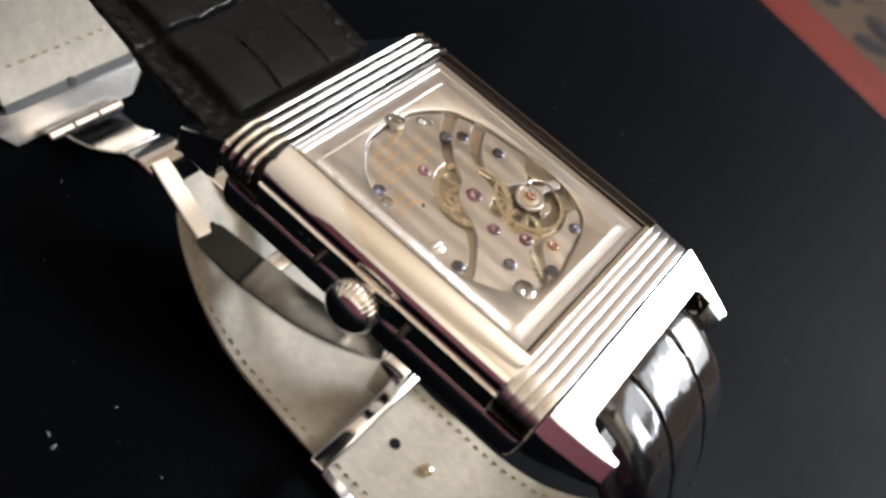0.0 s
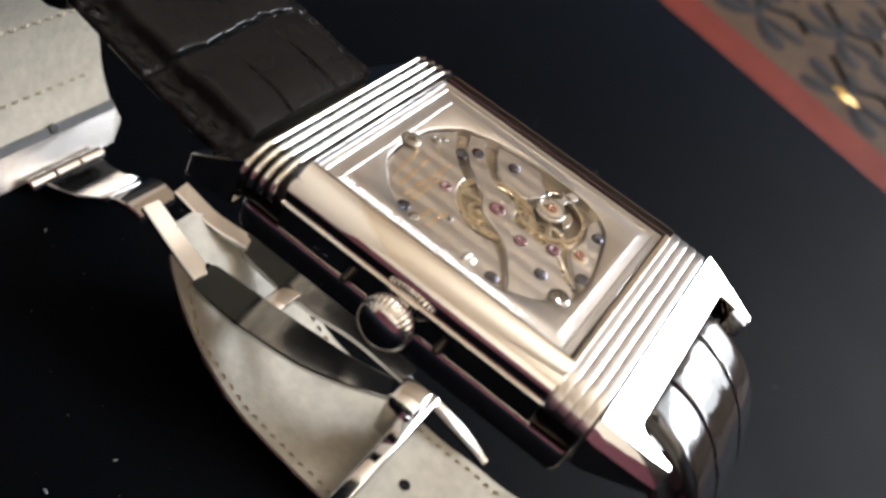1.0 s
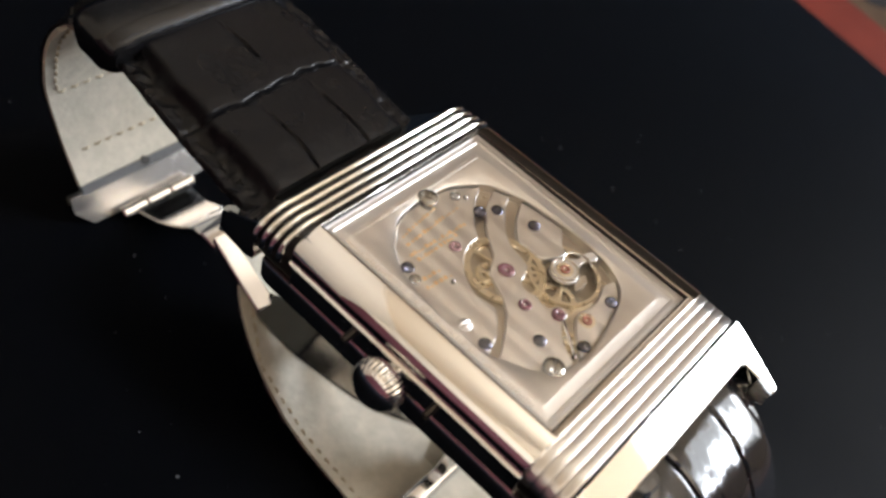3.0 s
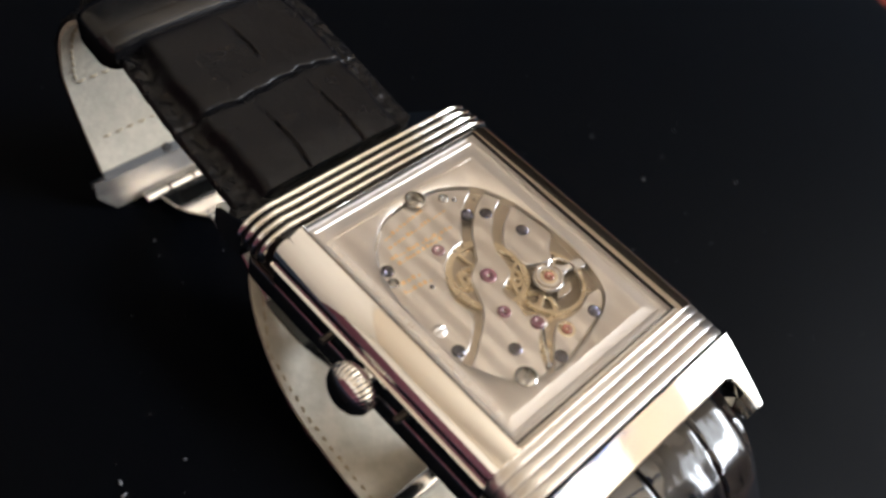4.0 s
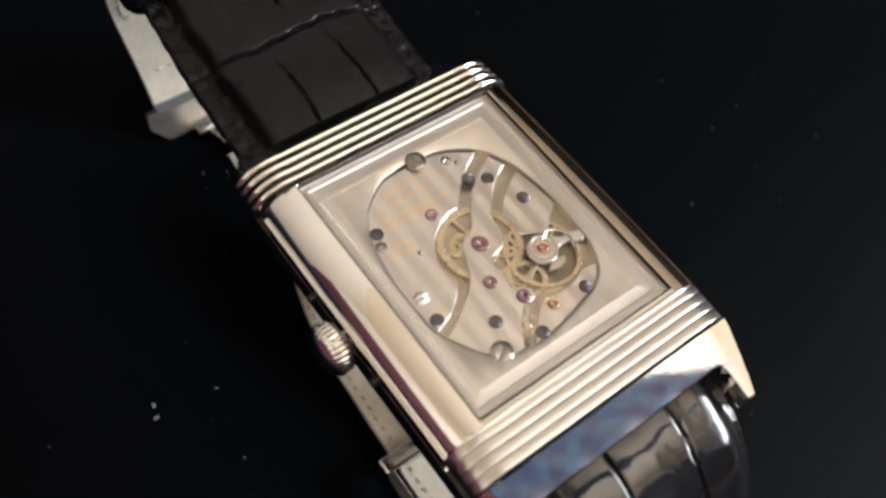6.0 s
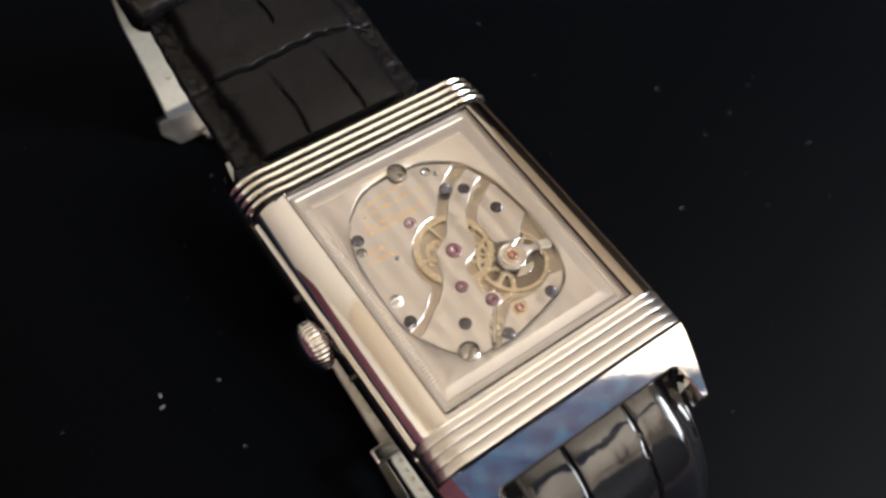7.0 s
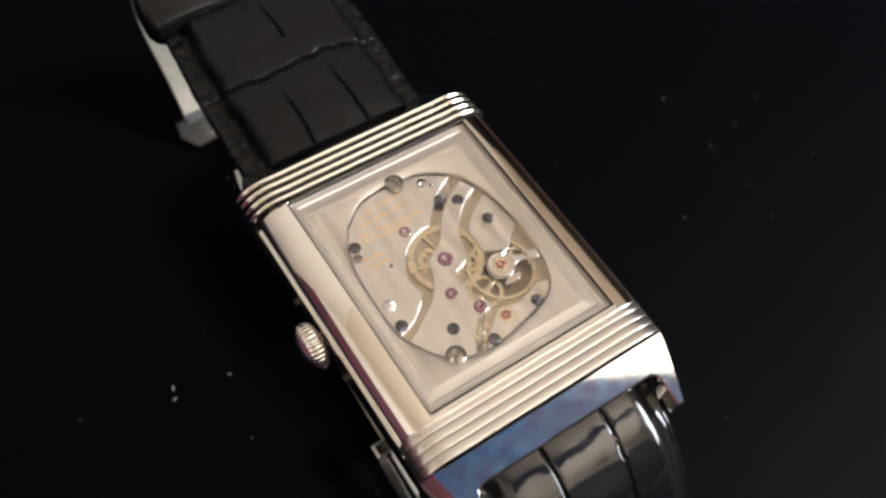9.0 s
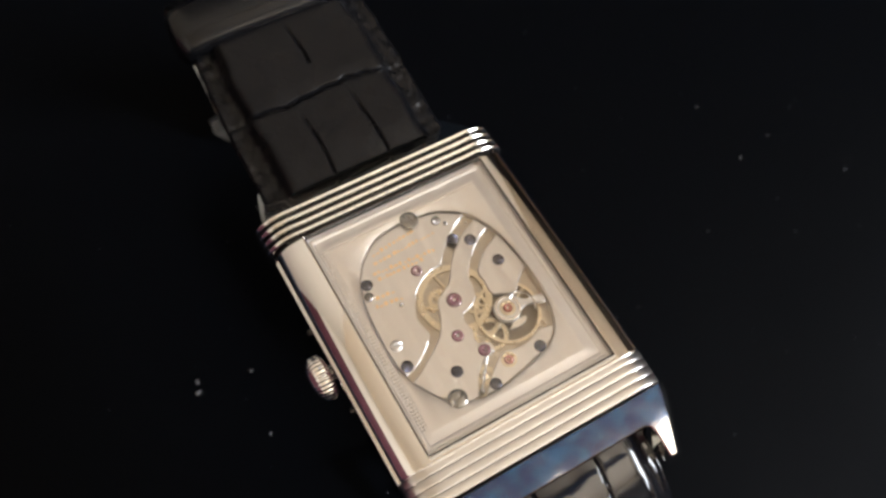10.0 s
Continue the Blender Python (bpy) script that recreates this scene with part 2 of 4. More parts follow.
def glass_material():
    mat = bpy.data.materials.new("sapphire_crystal")
    mat.use_nodes = True
    t = mat.node_tree
    t.nodes.remove(t.nodes["Principled BSDF"])
    clear, gloss, mixer, facing = (t.nodes.new("ShaderNode" + n) for n in ("BsdfTransparent", "BsdfGlossy", "MixShader", "LayerWeight"))
    gloss.inputs["Roughness"].default_value = 0.03
    facing.inputs["Blend"].default_value = 0.5
    curve, scaled = t.nodes.new("ShaderNodeMath"), t.nodes.new("ShaderNodeMath")
    curve.operation, scaled.operation = "POWER", "MULTIPLY_ADD"
    curve.inputs[1].default_value = 4.0
    scaled.inputs[1].default_value, scaled.inputs[2].default_value = 0.5, 0.05
    t.links.new(facing.outputs["Facing"], curve.inputs[0])
    t.links.new(curve.outputs["Value"], scaled.inputs[0])
    t.links.new(scaled.outputs["Value"], mixer.inputs["Fac"])
    t.links.new(clear.outputs["BSDF"], mixer.inputs[1])
    t.links.new(gloss.outputs["BSDF"], mixer.inputs[2])
    t.links.new(mixer.outputs["Shader"], t.nodes["Material Output"].inputs["Surface"])
    return mat


CRYSTAL = glass_material()

# ---------------------------------------------------------------- room round the table
ROOM = (-1.5, 1.6, -2.1, 1.3, -0.75, 2.3)


def slab(name, x0, x1, y0, y1, z0, z1, mat, label, category, kind="structure", bevel=0.0):
    ob = part(name, box(x0, x1, y0, y1, z0, z1, bevel), mat, mm=False)
    return tagged(ob, label, category, kind=kind)


x0, x1, y0, y1, z0, z1 = ROOM
slab("floor", x0, x1, y0, y1, z0 - 0.1, z0, WOOD, "dark wooden floor under the table", "floor")
slab("ceiling", x0 - 0.1, x1 + 0.12, y0 - 0.1, y1 + 0.1, z1, z1 + 0.1, CEILING_PAINT, "warm cream plaster ceiling", "ceiling")
slab("wall_north", x0 - 0.1, x1 + 0.12, y1, y1 + 0.1, z0, z1, PLASTER, "warm cream plaster wall", "wall")
# unseen dark panels, added to darken what the steel reflects
slab("panelling", -0.15, 0.95, y1 - 0.02, y1, z0, 1.1, WALL_DARK, "low dark brown wall panel added unseen to darken reflections", "panelling")
slab("panelling", 0.952, x1, y1 - 0.02, y1, z0, 1.1, WALL_DARK, "low dark brown wall panel added unseen to darken reflections", "panelling")
slab("panelling", x1 - 0.02, x1, -0.4, y1 - 0.02, z0, 0.9, WALL_DARK, "dark brown panel beside the window, added unseen to darken reflections", "panelling")
slab("wall_south", x0 - 0.1, x1 + 0.12, y0 - 0.1, y0, z0, z1, PLASTER, "warm cream plaster wall", "wall")
# another added panel, dark in the ribs' and lower strap's reflections
slab("panelling", x0, x1, y0, y0 + 0.02, z0, 1.9, WALL_DARK, "tall dark brown panel on the plaster wall, added unseen to darken reflections", "panelling")
slab("wall_west", x0 - 0.1, x0, y0, y1, z0, z1, PLASTER, "warm cream plaster wall", "wall")
# made-up rose band out of view, gives the lug its pink reflection
slab("wainscot", x0, x0 + 0.02, y0, y1, z0, 1.0, WALL_ROSE, "dusky rose wall band added unseen for pink reflections", "wainscot")
# east wall with one wide window opening
WY0, WY1, WZ0, WZ1 = -1.53, -0.41, 0.5, 1.92
east = bmesh.new()
for a in ((y0 - 0.1, WY0, z0, z1), (WY1, y1 + 0.1, z0, z1), (WY0, WY1, z0, WZ0), (WY0, WY1, WZ1, z1)):
    piece = box(x1, x1 + 0.12, a[0], a[1], a[2], a[3])
    me_tmp = bpy.data.meshes.new("piece")
    piece.to_mesh(me_tmp)
    east.from_mesh(me_tmp)
    piece.free()
    bpy.data.meshes.remove(me_tmp)
tagged(part("wall_east", east, PLASTER, mm=False, fix=False), "warm cream plaster wall with a wide window opening", "wall", kind="structure")
window = tagged(new("window_1"), "white painted window frame with clear sky behind", "window", kind="structure")
for nm, a in (("window_sill", (x1 - 0.03, x1 + 0.1, WY0, WY1, WZ0 - 0.03, WZ0)), ("window_frame", (x1 + 0.03, x1 + 0.08, WY0, WY0 + 0.04, WZ0, WZ1)), ("window_frame", (x1 + 0.03, x1 + 0.08, WY1 - 0.04, WY1, WZ0, WZ1)), ("window_frame", (x1 + 0.03, x1 + 0.08, WY0 + 0.04, WY1 - 0.04, WZ1 - 0.04, WZ1))):
    part(nm, box(*a, 0.004), WHITE_PAINT, window, mm=False)


def reflected_cloth_mesh():
    """A hanging cloth with soft folds, added unseen for its blue reflection."""
    rings = []
    for i in range(61):
        x = 0.05 + 0.95 * i / 60
        y = -0.5 + 0.007 * math.sin(i * 0.9) + 0.003 * math.sin(i * 2.3)
        rings.append([(x, y - 0.002, 1.42), (x, y + 0.002, 1.42), (x, y + 0.002, 2.3), (x, y - 0.002, 2.3)])
    return loft(rings)


sky_glow = bpy.data.materials.new("bright_sky")
sky_glow.use_nodes = True
glow = sky_glow.node_tree.nodes["Principled BSDF"]
glow.inputs["Emission Color"].default_value, glow.inputs["Emission Strength"].default_value = (0.92, 0.96, 1.0, 1.0), 6.0
tagged(part("backdrop", box(2.9, 2.92, -4.5, 1.5, -1.5, 6.0), sky_glow, mm=False), "bright white sky outside the window", "sky", kind="structure")
# made-up cloth out of view, placed so the hood reflects blue
tagged(part("curtain", reflected_cloth_mesh(), BLUE_CLOTH, mm=False), "unseen deep blue patterned cloth added for the blue reflection in the hood", "curtain")

# ---------------------------------------------------------------- table, brocade cloth and velvet mat
table = tagged(new("table"), "dark wooden table covered by a brocade cloth", "table")
part("tabletop", box(-0.7, 1.1, -0.8, 0.8, -0.04, -0.0055, 0.004), WOOD, table, mm=False)
for lx, ly in ((-0.64, -0.74), (1.04, -0.74), (-0.64, 0.74), (1.04, 0.74)):
    part("leg", box(lx - 0.03, lx + 0.03, ly - 0.03, ly + 0.03, -0.75, -0.04, 0.004), WOOD, table, mm=False)
MAT_EDGE = 0.1642
RED_EDGE = 0.1825
cloth = tagged(new("tablecloth"), "brown brocade tablecloth with a red woven border", "tablecloth")
part("cloth_field", box(RED_EDGE, 1.05, -0.75, 0.76, -0.0055, -0.001, 0.0006), BROWN_CLOTH, cloth, "brown brocade field", mm=False)
part("border", box(MAT_EDGE - 0.63, RED_EDGE, -0.75, 0.76, -0.0055, -0.0008, 0.0003), RED_CLOTH, cloth, "red woven border band", mm=False)
tagged(part("velvet_mat", box(-0.45, MAT_EDGE, -0.5, 0.6, -0.0008, 0.0, 0.0003, 2), VELVET, mm=False), "black velvet display mat with specks of lint", "mat", kind="structure")

# ---------------------------------------------------------------- wristwatch, drawn in its own frame in millimetres
WATCH = Matrix.Translation((0, 0, 0.04597)) @ pose(0, 0, 0, -7.078, -0.484, 0)
watch = tagged(new("wristwatch"), "steel reversible rectangular wristwatch with open caseback and black alligator strap", "wristwatch")
watch.matrix_basis = WATCH
CX, CY = 1.6, 2.2
HW, HH = 13.45, 16.4
WIN = (-8.55, 12.1, -10.05, 14.95)
PLATE_RECT = (-7.05, 9.95, -8.15, 13.2)


def case_ring(grow, z, r=0.2):
    return [(x, y, z) for x, y in rounded_rect(CX - HW + grow, CX + HW - grow, CY - HH + 3.6, CY + HH - 3.6, r, 1)]


# swivelling case: rounded flanks round an open window
wx0, wx1, wy0, wy1 = WIN
px0, px1, py0, py1 = PLATE_RECT
win_ring = lambda z, g=0.0: [(x, y, z) for x, y in rounded_rect(wx0 - g, wx1 + g, wy0 - g, wy1 + g, 0.15, 1)]
RAIL, ARCH, Z_RIM = 3.1, 2.0, 0.5


def rail_point(u):
    """Inset and height on the rounded side rail; u runs from the window's rim (0) to the vertical flank (1)."""
    u = min(max(u, 0.0), 1.0)
    return RAIL * (1 - u), Z_RIM - 0.3 * u - ARCH * (1 - (1 - u ** 2.4) ** (1 / 2.4))


RAIL_STEPS = [0.935 * math.sin(radians(a)) for a in range(90, -1, -3)]
# a dark vertical flank, then a thin bright bead where the rail ends
LIP = ((0.9, -5.6), (0.5, -4.9), (0.4, -2.5), (0.2, -2.42), (0.04, -2.32), (-0.06, -2.17), (-0.03, -2.07), (0.05, -2.02), (0.26, -1.98), (0.27, -1.9), (0.24, -1.3))
flank = [case_ring(g, z) for g, z in LIP] + [case_ring(*rail_point(u)) for u in RAIL_STEPS]
case = part("case_body", loft(flank + [win_ring(0.47, 0.04), win_ring(0.42), win_ring(0.02)], caps=False), STEEL, watch, "polished steel swivelling case with rounded flanks")


def flange_ring(z, f):
    """A rectangle between the window's rim (0) and the inner plate (1)."""
    x0, x1, y0, y1 = (p + (q - p) * f for p, q in zip(WIN, PLATE_RECT))
    return [(x, y, z) for x, y in rounded_rect(x0, x1, y0, y1, 0.13, 5)]


flange = part("flange", loft([flange_ring(z, f) for z, f in ((0.05, 0.02), (0.05, 0.1), (-0.08, 0.15), (-0.08, 0.21), (0.02, 0.27), (0.0, 0.42), (-0.08, 0.49), (-0.06, 0.8), (0.0, 1.0), (-0.3, 1.0))], caps=False), SATIN, case, "stepped satin inner bezel", smooth=12)
# added black ring draws the dark line of the rim's shaded step
part("rim_shade_ring", loft([flange_ring(z, f) for z, f in ((0.06, -0.01), (0.3, -0.01), (0.33, 0.03), (0.3, 0.07), (0.06, 0.07))], caps=False), SHADE_BLACK, case, "thin black ring that paints the shaded step of the window's rim")


def gadroon(y, lift, radius, flat):
    """A reeded rib that runs over the case and down both flanks."""
    path, xl = [], CX - HW - 0.05
    half = [(0.3, -2.5), (0.1, -2.2)] + [(rail_point(u)[0], rail_point(u)[1] - 0.12 + lift) for u in (0.999, 0.985, 0.96, 0.92, 0.86, 0.78, 0.68, 0.56, 0.42, 0.26, 0.1)]
    for g, z in half + [(4.4, Z_RIM - 0.22 + lift), (6.0, Z_RIM - 0.2 + lift)]:
        path.append((xl + g, y, z))
    path += [(2 * CX - x, y, z) for x, y, z in path[::-1]]
    return tube(path, radius, 18, flat=flat)


for sign, base in ((1, CY + HH - 3.55), (-1, CY - HH + 3.55)):
    # the core's dark colour paints the shade and dark reflections between ribs
    part("end_core", loft([[(x, y, z) for x, y in rounded_rect(CX - HW + g, CX + HW - g, min(base - sign * 0.4, base + sign * (4.1 if sign > 0 else 3.5)), max(base - sign * 0.4, base + sign * (4.1 if sign > 0 else 3.5)), 0.3, 3)] for g, z in ((1.0, -5.2), (0.5, -4.0), (0.55, -2.6), (1.0, -1.5), (1.8, -0.8), (3.0, -0.35 + (0.0 if sign < 0 else -0.6)), (4.4, -0.22 + (-0.04 if sign < 0 else -0.8)))]), SHADE_STEEL, case, "core between the ribs, darkened to paint in the grooves' shade")
    for k in range(4):
        part("gadroon", *((gadroon(base + 0.85 + 0.97 * k, -0.42 - 0.12 * k, 0.31, 1.6), STEEL) if sign > 0 else (gadroon(base - 0.35 - 0.9 * k, -0.25 - 0.05 * k, 0.425, 0.15), RIBBED)), case)

# carriage beneath with hooded ends and four lugs
carriage = part("carriage", loft([[(x, y, z) for x, y in rounded_rect(CX - HW + g, CX + HW - g, CY - HH - 0.2 + g * 0.3, CY + HH + 0.2 - g * 0.3, 0.8, 4)] for g, z in ((1.6, -8.6), (0.8, -8.2), (0.5, -7.4), (0.45, -5.6), (0.6, -5.35))]), STEEL, watch, "polished steel carriage plate")


def hood_plate(sign):
    """A sloping flat hood that runs out into two lugs."""
    half = [(12.8, 0.0), (12.65, 1.0), (12.1, 3.0), (11.5, 5.0), (11.1, 6.2), (10.95, 6.35), (10.4, 6.35), (10.3, 6.2), (10.2, 4.6), (10.1, 3.6), (9.9, 3.1), (9.4, 2.85)]
    poly = half + [(-x, a) for x, a in half[::-1]]
    flare, knee = (1.02, 2.8) if sign > 0 else (1.075, 1.46)
    lower = [(x * flare if abs(x) > 9.9 and a < 6.4 and i not in (7, 8, len(poly) - 8, len(poly) - 9) else x, a) for i, (x, a) in enumerate(poly)]
    ins = inset(poly, 0.14)
    ye = CY + (HH + 0.75 if sign > 0 else -HH - 0.13)
    drop, slope = (1.5, 0.8) if sign > 0 else (0.2, 0.285)
    rings = []
    for outline, depth in ((lower, 4.6), (lower, knee), (poly, 0.14), (ins, 0.0)):
        rings.append([(CX + x, ye + sign * a, -drop - slope * a - (depth * (1 - 0.09 * max(a - 0.5, 0.0)) if depth > 3 else depth)) for x, a in outline])
    return loft(rings)


for sign in (1, -1):
    part("hood", hood_plate(sign), STEEL, carriage, "polished bevelled steel hood with two lugs", smooth=15)

# sapphire and the movement behind it
crystal = part("crystal", box(wx0 + 0.13, wx1 - 0.14, wy0 + 0.14, wy1 - 0.12, 0.12, 0.3, 0.05, 2), CRYSTAL, watch, "clear sapphire crystal")
crystal.visible_shadow = False

OUTLINE = smooth_curve([(-4.7, 10.1), (-5.9, 8.2), (-6.6, 5.8), (-6.9, 1.8), (-6.7, -1.9), (-5.7, -4.2), (-4.6, -5.9), (-2.8, -7.2), (0.6, -7.6), (5.9, -6.5), (8.2, -5.4), (9.3, -3.5), (9.75, -1.2), (9.85, 2.3), (9.3, 6.3), (8.5, 8.4), (7.4, 10.2), (4.8, 11.8), (2.6, 12.2), (0.2, 12.3), (-2.4, 11.8), (-4.7, 10.1)], 4)[:-1]
OUTLINE = [(p.x, p.y) for p in OUTLINE]
movement = part("movement", prism([tuple(p) for p in OUTLINE], -2.2, -1.35), DARK_PLATE, watch, "dark gilt mainplate of the movement")
movement.location.z = 0.00034


def frame_plate():
    """The flat plate that fills the window round the movement."""
    bm = bmesh.new()
    n = len(OUTLINE)
    inner, outer = [], []
    for x, y in OUTLINE:
        dx, dy = x - CX, y - CY
        k = min(((px1 if dx > 0 else px0) - CX) / dx if abs(dx) > 1e-6 else 1e9, ((py1 if dy > 0 else py0) - CY) / dy if abs(dy) > 1e-6 else 1e9)
        inner.append((x, y))
        outer.append((CX + dx * k, CY + dy * k))
    corners = [(px0, py0), (px1, py0), (px1, py1), (px0, py1)]
    for c in corners:
        i = min(range(n), key=lambda q: (outer[q][0] - c[0]) ** 2 + (outer[q][1] - c[1]) ** 2)
        outer[i] = c
    a = [bm.verts.new((x, y, -0.003)) for x, y in outer]
    b = [bm.verts.new((CX + (x - CX) * 1.02, CY + (y - CY) * 1.02, -0.03)) for x, y in inner]
    c = [bm.verts.new((x, y, -0.13)) for x, y in inner]
    d = [bm.verts.new((x, y, -1.6)) for x, y in inner]
    for r, s in ((a, b), (b, c), (c, d)):
        for i in range(n):
            bm.faces.new((r[i], r[(i + 1) % n], s[(i + 1) % n], s[i]))
    return bm


plate = part("inner_plate", frame_plate(), FAINT_STRIPES, watch, "faintly striped inner plate round the movement opening")


def between(a, b):
    """Outline points from index a to b, walking on."""
    n = len(OUTLINE)
    out = [OUTLINE[a % n]]
    while a % n != b % n:
        a += 1
        out.append(OUTLINE[a % n])
    return out


def nearest(x, y):
    return min(range(len(OUTLINE)), key=lambda q: (OUTLINE[q][0] - x) ** 2 + (OUTLINE[q][1] - y) ** 2)


def curve2(points, steps=5):
    return [(p.x, p.y) for p in smooth_curve(points, steps)]


# edges of the slots between the bridges
S1_LEFT = curve2([(7.3, 10.3), (5.6, 9.4), (4.2, 8.4), (3.1, 7.3), (2.3, 6.35)]) + curve2([(1.2, 6.3), (-0.1, 5.8), (-1.3, 4.9), (-2.1, 3.7), (-2.6, 2.4), (-2.5, 1.4), (-2.35, 0.6), (-2.8, -0.1), (-3.7, -0.9), (-4.7, -1.6), (-6.4, -2.2)])
S1_RIGHT = curve2([(8.0, 9.3), (6.4, 8.6), (4.9, 7.6), (3.7, 6.5), (2.6, 5.1), (1.9, 4.2), (0.8, 3.6), (0.0, 3.0), (-0.4, 2.0), (-0.9, 0.9), (-1.8, -0.3), (-2.8, -1.1), (-3.9, -1.8), (-5.0, -2.5), (-6.2, -3.05)])
S2_LEFT = curve2([(8.75, 7.8), (7.3, 7.2), (6.0, 6.2), (4.9, 5.1), (4.1, 3.9), (3.9, 2.7), (3.5, 1.6), (2.5, 1.0), (1.6, 0.7), (1.3, -0.1), (1.5, -1.1), (1.2, -2.1), (1.4, -2.6), (1.9, -2.75), (2.4, -3.3), (2.2, -4.0), (1.3, -4.2), (0.5, -4.6), (-0.5, -5.6), (-1.4, -7.2)])
BAL = (5.6, -1.1)
C_EDGE = curve2([(9.0, 6.7), (7.1, 5.7), (5.7, 4.6), (5.1, 3.7), (5.2, 2.9), (5.1, 1.7), (5.3, 1.1)]) + curve2([(6.3, 0.6), (7.4, 0.3), (8.4, 1.3), (9.6, 2.1)])
D_EDGE = curve2([(-0.6, -7.4), (0.2, -6.6), (1.2, -5.6), (2.3, -4.8), (3.0, -4.5), (4.1, -4.75), (5.4, -4.8), (6.5, -4.5), (7.3, -4.2), (8.6, -4.4)])


def bridge(poly, label):
    poly = [p for i, p in enumerate(poly) if i == 0 or (Vector(p) - Vector(poly[i - 1])).length > 0.05]
    return part("bridge", prism(poly, -1.3, -0.75, 0.09), STRIPES, movement, label, smooth=25)


LO = 0.985
tight = lambda pts: [(CX + (x - CX) * LO, CY + (y - CY) * LO) for x, y in pts]
barrel_bridge = bridge(S1_LEFT[::-1] + tight(between(nearest(7.2, 10.2) + 1, nearest(-6.6, -2.2) - 1)), "striped steel barrel bridge with gilt engraving")
bridge(S1_RIGHT + tight(between(nearest(-6.2, -3.1) + 1, nearest(-1.6, -7.4) - 1)) + S2_LEFT[::-1] + tight(between(nearest(8.7, 7.8), nearest(8.1, 9.2))), "striped steel train bridge")
bridge(C_EDGE + tight(between(nearest(9.7, 2.5), nearest(9.1, 6.4))), "striped steel upper bridge")
bridge(D_EDGE + tight(between(nearest(-0.4, -7.5), nearest(8.8, -4.6)))[::-1], "striped steel escapement bridge")


def gear(name, cx, cy, r, z, teeth, thick=0.25, spokes=4, width=0.42, parent=None, label="gilt brass wheel", tooth=0.07):
    """A toothed ring with spokes and a hub."""
    n = teeth * 4
    outer = [(cx + (r + (tooth if k % 4 < 2 else -tooth)) * math.cos(2 * math.pi * k / n), cy + (r + (tooth if k % 4 < 2 else -tooth)) * math.sin(2 * math.pi * k / n)) for k in range(n)]
    inner = [(cx + (r - width) * math.cos(2 * math.pi * k / n), cy + (r - width) * math.sin(2 * math.pi * k / n)) for k in range(n)]
    bm = loft([[(x, y, z - thick) for x, y in outer], [(x, y, z) for x, y in outer], [(x, y, z) for x, y in inner], [(x, y, z - thick) for x, y in inner]], caps=False)
    w = part(name, bm, BRASS, parent, label, smooth=30)
    for k in range(spokes):
        a = 2 * math.pi * k / spokes + 0.5
        s = box(0.1, r - width + 0.06, -0.14, 0.14, z - thick + 0.03, z - 0.03, 0.03, 1)
        s.transform(Matrix.Translation((cx, cy, 0)) @ Matrix.Rotation(a, 4, "Z"))
        part("spoke", s, BRASS, w)
    hub = lathe([(0.42, z - thick), (0.42, z + 0.05), (0.3, z + 0.12), (0.12, z + 0.12)], 16)
    hub.transform(Matrix.Translation((cx, cy, 0)))
    part("hub", hub, BRASS, w)
    return w


gear("wheel", 1.7, 2.6, 3.72, -0.98, 84, 0.25, 5, 0.62, movement, "large gilt centre wheel beneath the train bridge")
gear("wheel", 0.4, 3.2, 1.2, -1.14, 20, 0.2, 4, 0.4, movement, "small gilt pinion wheel")
gear("wheel", 2.9, -2.3, 1.75, -1.08, 40, 0.22, parent=movement)
gear("wheel", 3.3, 1.2, 1.15, -1.14, 22, 0.2, 3, 0.35, movement)
gear("wheel", 0.3, -5.6, 1.0, -1.15, 26, parent=movement)

# no recess is cut: a dark disc paints the shade under the balance
WELL_SHADE = material("well_shade_brass", (0.26, 0.21, 0.15), 0.42, 1.0, tone=0.35, second_scale=500)
shade_disc = lathe([(3.3, -1.37), (3.3, -1.33), (3.15, -1.325), (0.1, -1.325)], 48)
shade_disc.transform(Matrix.Translation((BAL[0], BAL[1], 0)))
part("balance_shade_disc", shade_disc, WELL_SHADE, movement, "flat dark disc that paints a recess's shade beneath the balance wheel")
balance = gear("balance_wheel", BAL[0], BAL[1], 3.35, -0.92, 24, 0.34, 2, 0.32, movement, "smooth gilt balance wheel", 0.0)
for k in range(14):
    a = 2 * math.pi * k / 14
    bm = lathe([(0.07, -0.2), (0.08, 0.0), (0.05, 0.05)], 10)
    bm.transform(Matrix.Translation((BAL[0] + 3.38 * math.cos(a), BAL[1] + 3.38 * math.sin(a), -1.05)) @ Matrix.Rotation(a, 4, "Z") @ Matrix.Rotation(radians(90), 4, "Y"))
    part("rim_screw", bm, BRASS, balance)
# hairspring: a flat spiral
part("hairspring", tube([(BAL[0] - 0.2 + (0.5 + 0.09 * a) * math.cos(a), BAL[1] + 0.2 + (0.5 + 0.09 * a) * math.sin(a), -1.12) for a in [k * 0.35 for k in range(50)]], 0.035, 5), BLUED, balance, "fine blued hairspring")
cock = part("balance_cock", prism(curve2([(9.5, -1.2), (8.6, -0.95), (7.7, -0.9), (7.0, -0.3), (6.3, 0.25), (5.5, 0.35), (4.7, 0.1), (4.2, -0.6), (4.2, -1.4), (4.7, -2.1), (5.5, -2.35), (6.2, -2.2), (6.7, -1.75), (7.4, -1.5), (8.2, -1.7), (9.1, -2.1), (9.5, -1.9)], 3), -0.72, -0.42, 0.07), SATIN, movement, "slender steel balance cock with index")
